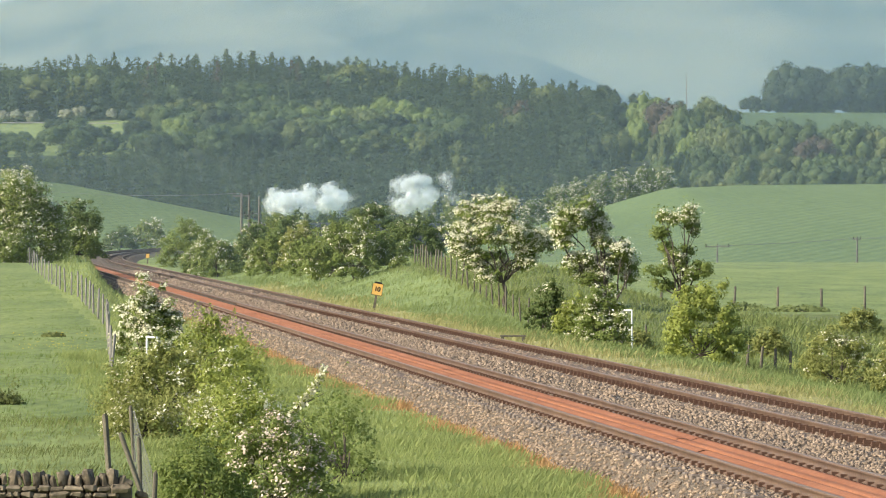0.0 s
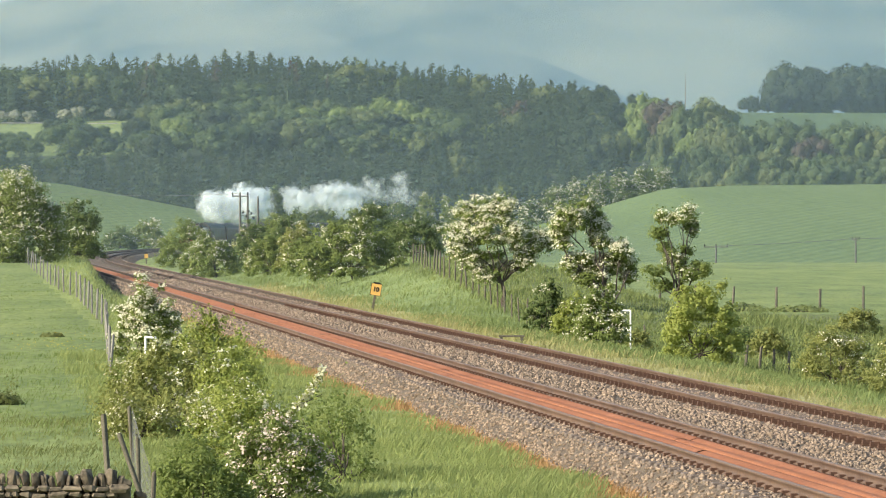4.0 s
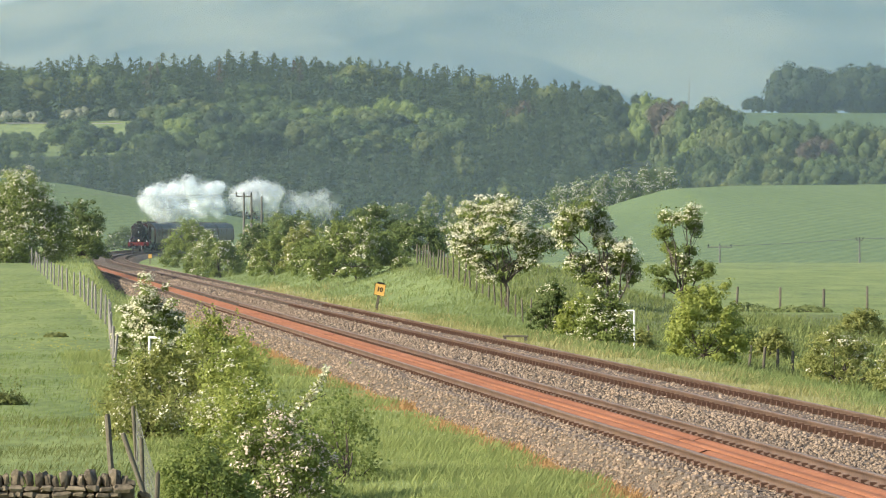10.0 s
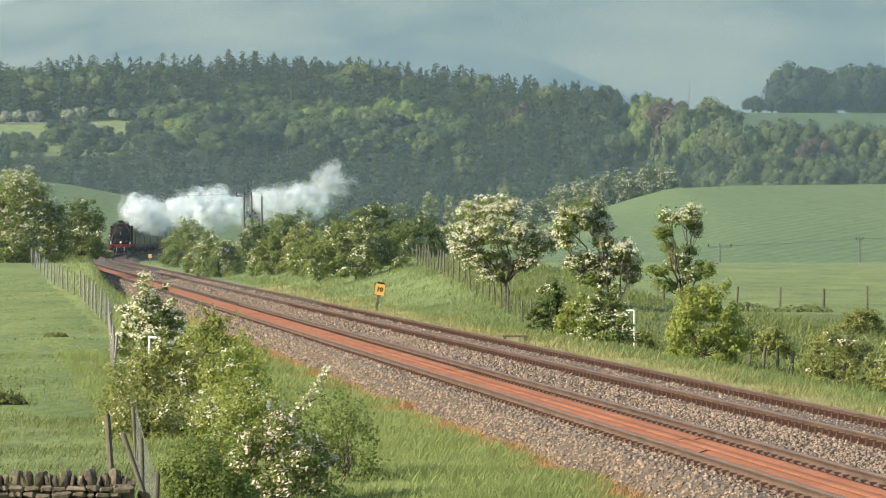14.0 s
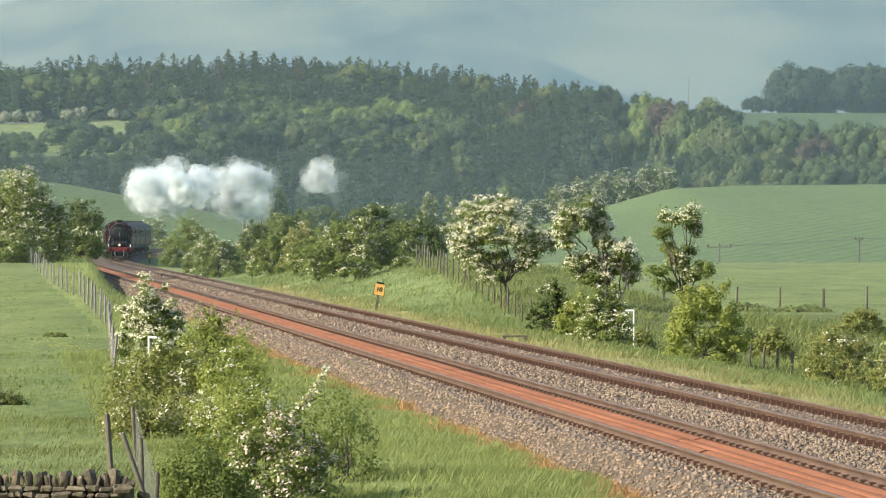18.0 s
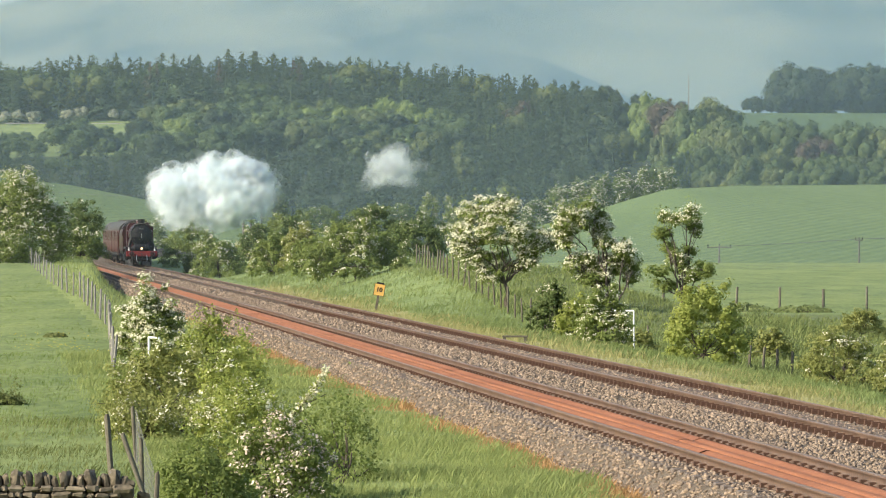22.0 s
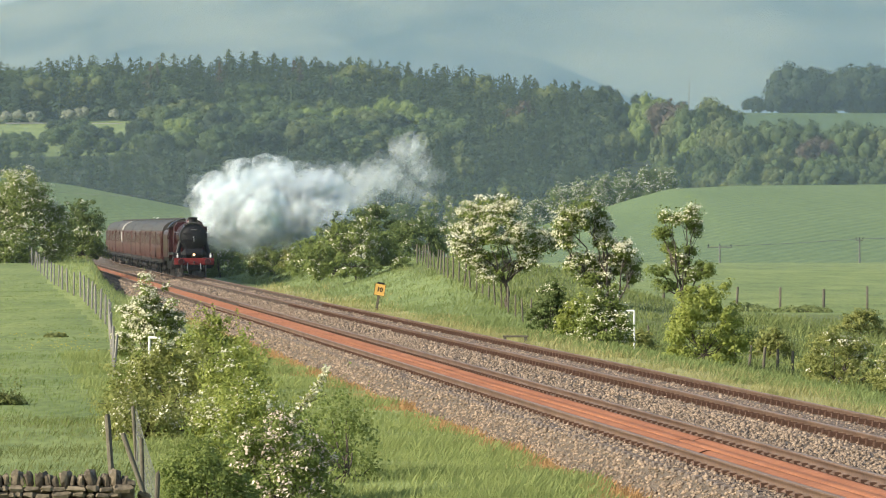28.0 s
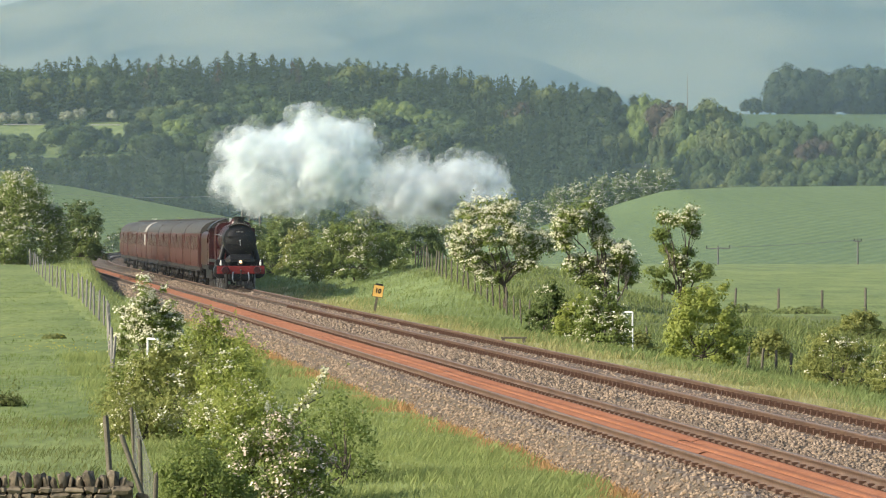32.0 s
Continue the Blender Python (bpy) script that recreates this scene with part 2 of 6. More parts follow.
def strip(profile, ys):
    """Verts and quads of a section (pairs of e and z) carried along the line."""
    v = []
    for y in ys:
        dx, dy = line_dir(y)
        x0 = float(line_x(y))
        v += [(x0 + e * dy, y - e * dx, z) for e, z in profile]
    n = len(profile)
    f = [(a * n + i, a * n + i + 1, (a + 1) * n + i + 1, (a + 1) * n + i) for a in range(len(ys) - 1) for i in range(n - 1)]
    return v, f


# ---- ground ----
M_PASTURE = worn("pasture_grass", (0.098, 0.148, 0.046), (0.232, 0.280, 0.092), 0.33, 0.95, 0, 4.0, 0.4, 0.05, "Object", (1.0, 0.22, 1.0))
M_VERGE = worn("verge_grass", (0.185, 0.240, 0.074), (0.285, 0.330, 0.115), 0.6, 0.95, 0, 5.0, 0.4, 0.05, "Object", (1.0, 0.3, 1.0))
M_BANK = worn("bank_grass", (0.130, 0.183, 0.064), (0.215, 0.268, 0.098), 0.5, 0.95, 0, 4.0, 0.4, 0.05, "Object", (1.0, 0.3, 1.0))
M_HILL = worn("hill_crop", (0.098, 0.150, 0.052), (0.140, 0.192, 0.070), 0.06, 0.95, 0, 0.9, 0.4, 0.1, "Object", (1.0, 0.2, 1.0))


def drill_rows(m):
    """Faint drilled rows over the crop field."""
    n, l = m.node_tree.nodes, m.node_tree.links
    b = n["Principled BSDF"]
    old = b.inputs["Base Color"].links[0].from_socket
    wv = n.new("ShaderNodeTexWave")
    wv.inputs["Scale"].default_value, wv.inputs["Distortion"].default_value, wv.inputs["Detail"].default_value = 0.11, 1.2, 3.0
    mp = n.new("ShaderNodeMapping")
    mp.inputs["Rotation"].default_value = (0, 0, radians(24))
    l.new(n.new("ShaderNodeTexCoord").outputs["Object"], mp.inputs[0])
    l.new(mp.outputs[0], wv.inputs["Vector"])
    l.new(mix(n, l, 0.17, old, ramp(n, l, wv.outputs["Fac"], [(0.3, (0.06, 0.11, 0.04)), (0.7, (0.19, 0.25, 0.10))])), b.inputs["Base Color"])


drill_rows(M_HILL)
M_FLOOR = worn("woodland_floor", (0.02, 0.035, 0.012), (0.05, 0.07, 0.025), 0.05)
M_UPLAND = worn("upland_grass", (0.055, 0.095, 0.034), (0.090, 0.135, 0.048), 0.01, 0.95, 0, 0.1)
def fell_cover():
    """Rough grazing, bracken and walled intakes on the high fells: broad patches with finer ones in them."""
    m, n, l, b = material("fell_side", 0.95)
    big = grain(n, l, 0.011, 3, "Object", (0.7, 0.35, 1.0))
    small = grain(n, l, 0.06, 4, "Object", (0.7, 0.30, 1.0))
    c = ramp(n, l, big, [(0.38, (0.030, 0.048, 0.028)), (0.62, (0.25, 0.245, 0.14))])
    c = mix(n, l, 0.3, c, ramp(n, l, small, [(0.35, (0.045, 0.065, 0.035)), (0.65, (0.22, 0.22, 0.12))]))
    l.new(c, b.inputs["Base Color"])
    return m


M_FELL = fell_cover()


M_DRYGROUND = worn("dry_verge", (0.24, 0.25, 0.09), (0.38, 0.36, 0.16), 0.3, 0.95, 0, 3.0, 0.5, 0.08)


M_ROUGHGROUND = worn("rough_grass", (0.09, 0.12, 0.04), (0.17, 0.20, 0.07), 0.4, 0.95, 0, 3.0, 0.8, 0.15)


def build_ground():
    ys = np.concatenate([[-6000, -1500, -300, -40], np.geomspace(40, 900, 270), np.geomspace(915, 4950, 150)])
    us = np.concatenate([[-40, -6, -1.6, -0.7, -0.35, -0.2, -0.14], np.linspace(-0.105, 0.105, 190), [0.14, 0.2, 0.35, 0.7, 1.6, 6, 40]])
    scale = np.maximum(np.abs(ys), 60)
    x = us[None, :] * scale[:, None]
    x = np.clip(x, -6000, 6000)
    y = np.repeat(ys[:, None], len(us), 1)
    z = ground_z(x, y)
    n = len(us)
    idx = np.arange(len(ys) * n).reshape(len(ys), n)
    f = np.stack([idx[:-1, :-1], idx[:-1, 1:], idx[1:, 1:], idx[1:, :-1]], -1).reshape(-1, 4)
    me = quick("ground", np.stack([x, y, z], -1).reshape(-1, 3), f, [M_PASTURE, M_VERGE, M_HILL, M_FLOOR, M_UPLAND, M_FELL, M_DRYGROUND, M_ROUGHGROUND, M_BANK])
    cx, cy = (x[:-1, :-1] + x[1:, 1:]) / 2, (y[:-1, :-1] + y[1:, 1:]) / 2
    e = cx - line_x(cy)
    slot = np.zeros(cx.shape, np.int32)
    slot[(e > -10.5) & (e < 11) & (cy < 520)] = 1
    slot[(e > 4) & (e < 11) & (cy > 190) & (cy < 520)] = 8
    slot[(e > 10) & (cx < 30) & (cy > 140) & (cy < 305 - 0.6 * e) & (e < 34)] = 7
    slot[(e > 1.5) & (e < 5.5) & (cy < 330)] = 6
    slot[(cy > 690) & (cx > -20)] = 2
    slot[(cy > 850) & (cx <= -20)] = 2
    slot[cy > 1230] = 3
    slot[(cy > 1700) & (cy < 1935) & (cx < -0.0605 * cy)] = 0
    slot[(cy > 2150) & (cx > 90)] = 4
    slot[cy > 2700] = 5
    me.polygons.foreach_set("material_index", slot.ravel())
    me.polygons.foreach_set("use_smooth", np.ones(slot.size, bool))
    me.update()
    tagged(new("ground", me), "rolling green pasture, verges and fell sides of the valley", "ground", kind="structure")


build_ground()


# ---- haze over the valley, imitated by tinted see-through sheets ----
# Adds one pale blue sheet that lightens what lies behind it, as haze would.
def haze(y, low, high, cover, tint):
    m, n, l, b = material("haze_sheet_tint", 1.0)
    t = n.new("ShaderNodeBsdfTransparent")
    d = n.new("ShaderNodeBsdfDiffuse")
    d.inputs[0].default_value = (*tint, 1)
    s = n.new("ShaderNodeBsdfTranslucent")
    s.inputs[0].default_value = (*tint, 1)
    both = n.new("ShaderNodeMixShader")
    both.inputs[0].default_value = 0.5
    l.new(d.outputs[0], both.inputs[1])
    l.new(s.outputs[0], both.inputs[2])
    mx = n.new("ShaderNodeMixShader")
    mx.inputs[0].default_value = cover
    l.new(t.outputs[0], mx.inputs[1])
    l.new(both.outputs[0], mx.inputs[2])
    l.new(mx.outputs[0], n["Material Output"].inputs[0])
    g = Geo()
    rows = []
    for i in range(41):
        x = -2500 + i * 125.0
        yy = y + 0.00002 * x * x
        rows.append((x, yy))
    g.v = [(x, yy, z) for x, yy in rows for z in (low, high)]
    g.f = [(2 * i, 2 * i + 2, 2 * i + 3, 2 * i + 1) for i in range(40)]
    ob = new("haze_sheet", made("haze_sheet", g, m))
    tagged(ob, "pale see-through sheet imitating evening haze across the valley", "haze", kind="structure")


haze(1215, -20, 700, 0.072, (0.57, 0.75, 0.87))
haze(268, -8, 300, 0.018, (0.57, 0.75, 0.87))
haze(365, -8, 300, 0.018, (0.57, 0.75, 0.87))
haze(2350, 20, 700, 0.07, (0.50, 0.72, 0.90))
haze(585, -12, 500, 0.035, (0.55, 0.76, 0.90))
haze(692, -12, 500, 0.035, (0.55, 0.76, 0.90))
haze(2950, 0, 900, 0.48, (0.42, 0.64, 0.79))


# ---- the two tracks ----
NEAR_E = -3.8
GAUGE = 1.435
PITCH = 0.70


def build_tracks():
    far = np.concatenate([np.arange(20, 460, 6.0), np.arange(460, 1120, 10.0)])
    bed = thing("ballast_bed", Matrix(), "pinkish grey crushed stone ballast bed under both tracks", "ballast", kind="structure")
    prof = [(-6.2, -0.95), (-5.6, -0.62), (-5.15, -0.27), (-4.98, -0.19), (-3.8, -0.21), (-2.5, -0.19), (-1.9, -0.24),
            (-1.3, -0.19), (0, -0.21), (1.25, -0.19), (1.6, -0.24), (2.3, -0.62), (3.0, -0.95)]
    v, f = strip(prof, far)
    part("ballast_surface", quick("ballast_surface", v, f, M_BALLAST), None, bed)
    rail_body = [(-0.075, -0.16), (-0.075, -0.148), (-0.012, -0.125), (-0.012, -0.05), (-0.035, -0.038), (-0.036, -0.005),
                 (0.036, -0.005), (0.035, -0.038), (0.012, -0.05), (0.012, -0.125), (0.075, -0.148), (0.075, -0.16)]
    head = [(-0.036, -0.005), (-0.026, 0.0), (0.026, 0.0), (0.036, -0.005)]
    chair = Geo()
    chair.box(-0.19, 0.19, -0.10, 0.10, -0.185, -0.15)
    chair.box(-0.17, -0.02, -0.045, 0.045, -0.16, -0.075)
    chair.box(0.02, 0.17, -0.045, 0.045, -0.16, -0.085)
    chair = made("chair", chair, M_CHAIR)
    clip = Geo()
    clip.box(-0.12, -0.03, -0.05, 0.05, -0.19, -0.11)
    clip.box(0.03, 0.10, -0.04, 0.04, -0.19, -0.145)
    clip = made("rail_clip", clip, M_CHAIR)
    wood = made("sleeper", Geo().box(-1.3, 1.3, -0.125, 0.125, -0.30, -0.175, 0.015), M_SLEEPER)
    for e0, label, fix in ((0.0, "running track of rusty bullhead rails in iron chairs on dark sleepers", chair),
                           (NEAR_E, "second track with orange rust between its dull brown rails", clip)):
        t = thing("railway_track", Matrix(), label, "railway track", "the two tracks", kind="structure")
        for side in (-1, 1):
            e = e0 + side * (GAUGE / 2 + 0.036)
            v, f = strip([(e + a, b) for a, b in rail_body], far)
            rail = part("rail", quick("rail", v, f, M_RAIL), None, t)
            v, f = strip([(e + a, b) for a, b in head], far)
            part("rail_head", quick("rail_head", v, f, M_RAILTOP), None, rail, "worn dull steel running surface")
        y, k, rest = 58.0, 0, Geo()
        while y < 760:
            x, yy = beside(y, e0)
            dx, dy = line_dir(y)
            m = Matrix.Translation((x, yy, 0)) @ Matrix.Rotation(math.atan2(-dx, dy) + random.uniform(-0.01, 0.01), 4, "Z")
            if k < 240:
                part("sleeper", wood, None, t, at=m)
                for side in (-1, 1):
                    part("chair" if fix is chair else "rail_clip", fix, None, t, at=m @ Matrix.Translation((side * (GAUGE / 2 + 0.036), 0, 0)))
            else:
                rest.box(-1.3, 1.3, -0.125, 0.125, -0.30, -0.175, 0, m)
                for side in (-1, 1):
                    c = side * (GAUGE / 2 + 0.036)
                    rest.box(c - 0.17, c + 0.17, -0.06, 0.06, -0.18, -0.06, 0, m)
            y, k = y + PITCH, k + 1
        tagged(part("far_sleepers", rest, M_SLEEPER, t), kind="stuff")
    # long rust-coated rails lying in the four-foot of the second track
    for off in (-0.34, 0.22):
        t = thing("spare_rail", Matrix(), "long spare rail lying on its side, thick with orange rust", "rail", "rails lying in the track")
        sect = [(-0.25, -0.20), (-0.24, -0.13), (-0.20, -0.105), (-0.12, -0.10), (-0.04, -0.115), (0.0, -0.135),
                (0.05, -0.115), (0.13, -0.09), (0.20, -0.095), (0.24, -0.13), (0.25, -0.20)]
        for k in range(27):
            y0 = 22 + k * 20.0 + off * 8
            turn = 0.012 * math.sin(k * 2.3 + off * 9)
            v, f = strip([(NEAR_E + off + turn + a, b + 0.006 * (k % 2)) for a, b in sect], [y0 + d for d in (0.03, 5, 10, 15, 19.97)])
            part("rail_bar", quick("rail_bar", v, f, M_RUST), None, t)


build_tracks()


# ---- plants ----
def leaf_quads(rng, centres, size, up=0.25, aspect=1.0, facing=None, jitter=0.42):
    """One small four-cornered leaf at each centre, turned at random or roughly the way it is told to face."""
    n = len(centres)
    a = rng.normal(size=(n, 3))
    if facing is not None:
        a = a * jitter + facing * 1.5
    a[:, 2] += up
    a /= np.linalg.norm(a, axis=1)[:, None] + 1e-9
    b = np.cross(a, rng.normal(size=(n, 3)))
    b /= np.linalg.norm(b, axis=1)[:, None] + 1e-9
    c = np.cross(a, b)
    s = (size * rng.uniform(0.65, 1.35, n))[:, None] * 0.5
    b, c = b * s * aspect, c * s
    v = np.stack([centres - b - c * 0.45, centres + b * 0.1 - c, centres + b + c * 0.45, centres - b * 0.1 + c], 1)
    return v.reshape(-1, 3)


def quads_of(n):
    return np.arange(n * 4, dtype=np.int32).reshape(-1, 4)


def limb(geo, a, b, ra, rb, rng, bends=3):
    """A tapering, crooked branch from a to b."""
    a, b = np.array(a, float), np.array(b, float)
    pts = [a + (b - a) * i / bends + (rng.normal(size=3) * 0.07 * np.linalg.norm(b - a) if 0 < i < bends else 0) for i in range(bends + 1)]
    for i in range(bends):
        geo.rod(pts[i], pts[i + 1], ra + (rb - ra) * i / bends, ra + (rb - ra) * (i + 1) / bends, 6)


def crown_clumps(rng, w, h, low, count, lump):
    """Centres of the clumps of a crown: an uneven shell w wide, from low to h."""
    d = rng.normal(size=(count, 3))
    d /= np.linalg.norm(d, axis=1)[:, None]
    lobes = rng.normal(size=(7, 3))
    lobes /= np.linalg.norm(lobes, axis=1)[:, None]
    r = 0.74 + 0.30 * np.max(np.clip(d @ lobes.T, 0, 1) ** 4, axis=1)
    r *= rng.uniform(0.55, 1.0, count) ** 0.5
    half = (h - low) / 2
    c = d * r[:, None] * np.array([w / 2 - lump * 0.5, w / 2 * 0.9 - lump * 0.5, half - lump * 0.4])
    c[:, 2] += low + half
    return c


def on_clumps(rng, c, lump, count, up, inner=0.4, flat=0.66):
    """Places all over the clumps, mostly on their upper sides, and the way each one faces."""
    pick = rng.integers(0, len(c), count)
    size = (lump * rng.uniform(0.6, 1.35, len(c)))[pick][:, None]
    d = rng.normal(size=(count, 3)) + np.array([0, 0, up])
    d /= np.linalg.norm(d, axis=1)[:, None]
    p = c[pick] + d * size * rng.uniform(inner, 1.12, count)[:, None] * np.array([1, 1, flat])
    return p, d, pick


def build_shrub(name, mat, x, y, w, h, bloom, seed, label, leaf, leaves, low=0.0, trunk=0.05, clumps=46, bloom_mat=None, group="", lobes=None, root_x=0.0):
    rng = np.random.default_rng(seed)
    z = float(ground_z(x, y)) - 0.05
    top = thing(name, pose(x, y, z), label, "tree" if "tree" in name else "bush", group)
    lump = max(w * 0.085, 0.16)
    c = crown_clumps(rng, w, h, h * low, clumps, lump)
    if low < 0.15:
        # a bush is a dome that spreads from the ground
        c[:, 2] = h * np.clip(np.abs(c[:, 2] - h * (0.5 + low / 2)) * 2 / h, 0, 1) ** 0.8 * rng.uniform(0.72, 1.0, len(c)) * 0.93
        c[:, 0] *= 1.12
    if lobes:
        lump = 0.30
        c = np.concatenate([crown_clumps(rng, lw * 1.15, lz + lh * 0.58, lz - lh * 0.58, max(9, int(11 * lw * lh)), lump) + np.array([lx, rng.normal() * 0.4, 0]) for lx, lz, lw, lh in lobes])
    else:
        c[:, 2] *= (h - lump * 0.6) / c[:, 2].max()
    c[:, 2] = np.maximum(c[:, 2], lump * 0.3)
    wood = Geo()
    if lobes:
        # a crooked trunk that forks again and again towards the clumps
        fork = np.array([root_x * 0.4, 0.0, h * 0.24])
        limb(wood, (root_x, 0, -0.1), fork, trunk * 1.4, trunk * 1.05, rng, 3)
        for lx, lz, lw, lh in lobes:
            mid = np.array([lx * 0.55 + fork[0] * 0.3, rng.normal() * 0.25, fork[2] + (lz - fork[2]) * 0.5])
            end = np.array([lx, rng.normal() * 0.2, lz])
            limb(wood, fork, mid, trunk * 0.62, trunk * 0.42, rng, 3)
            limb(wood, mid, end, trunk * 0.42, trunk * 0.26, rng, 3)
            for p in c[np.argsort(np.linalg.norm(c - end, axis=1))[:6]]:
                limb(wood, mid + (end - mid) * rng.uniform(0.3, 1), p, trunk * 0.2, trunk * 0.07, rng, 2)
    else:
        fork = np.array([root_x * 0.6 + rng.normal() * w * 0.03, rng.normal() * w * 0.03, h * max(low * 0.9, 0.12)])
        limb(wood, (root_x, 0, -0.05), fork, trunk * 1.3, trunk, rng, 2)
        for p in c[rng.permutation(len(c))[:16]]:
            mid = fork + (p - fork) * 0.5 + np.array([0, 0, -0.05 * h])
            limb(wood, fork, mid, trunk * 0.6, trunk * 0.35, rng, 2)
            limb(wood, mid, p, trunk * 0.35, trunk * 0.12, rng, 2)
    part("trunk", wood, M_BARK, top)
    p, face, pick = on_clumps(rng, c, lump, leaves, 0.35)
    twigs = rng.random(leaves) < 0.08
    p[twigs] += (c[pick[twigs]] - np.array([0, 0, h * 0.45])) * rng.uniform(0.04, 0.2, twigs.sum())[:, None]
    if y < 130:
        # upright leafy shoots that break the outline
        shoot = rng.integers(0, 46, leaves)
        base, lean = c[rng.integers(0, len(c), 46)], rng.normal(size=(46, 3)) * 0.4 + np.array([0, 0, 1.0])
        on = rng.random(leaves) < 0.2
        p[on] = (base[shoot] + lean[shoot] * (rng.random(leaves) * 0.42)[:, None] + rng.normal(size=(leaves, 3)) * 0.03)[on]
    p[:, 2] = np.maximum(p[:, 2], 0.02)
    face = face + (p - np.array([0, 0, h * 0.4])) / np.array([w / 2, w / 2, h * 0.55]) * 0.35 + np.array([-0.15, -0.1, 0.2])
    face /= np.linalg.norm(face, axis=1)[:, None] + 1e-6
    part("crown", quick("crown", leaf_quads(rng, p, leaf, 0.2, 1.0, face, 0.5), quads_of(leaves), mat), None, top)
    if bloom * w * h > 0.2:
        # blossom lies in thick drifts along the upper sides of some of the clumps
        heads_wide = 0.045 if y < 100 else 0.055 if y < 160 else leaf * 0.72
        drift = np.sin(c[:, 0] * 9 / w + seed) + np.sin(c[:, 2] * 11 / h + c[:, 0] * 5 / w + seed * 2) + rng.normal(size=len(c)) * 0.8 + 1.4 * c[:, 2] / h
        bearing = c[np.argsort(-drift)[:max(3, int(len(c) * min(0.92, 0.22 + 0.85 * bloom)))]]
        heads = int(min(7000, bloom * 0.5 * w * h / heads_wide ** 2 * (1.5 if lobes else 0.9))) + 20
        q, way, _ = on_clumps(rng, bearing, lump * 1.05, heads, 1.0, 0.9)
        q = np.repeat(q, 5, 0) + rng.normal(size=(heads * 5, 3)) * heads_wide * np.array([1, 1, 0.6])
        way = np.repeat(way, 5, 0) + np.array([-0.3, -0.3, 0.3])
        q[:, 2] = np.maximum(q[:, 2], 0.04) + heads_wide * 0.3
        part("blossom", quick("blossom", leaf_quads(rng, q, heads_wide, 0.4, 1.0, way, 0.6), quads_of(len(q)), bloom_mat or M_BLOOM), None, top, "creamy white may blossom")
    return top


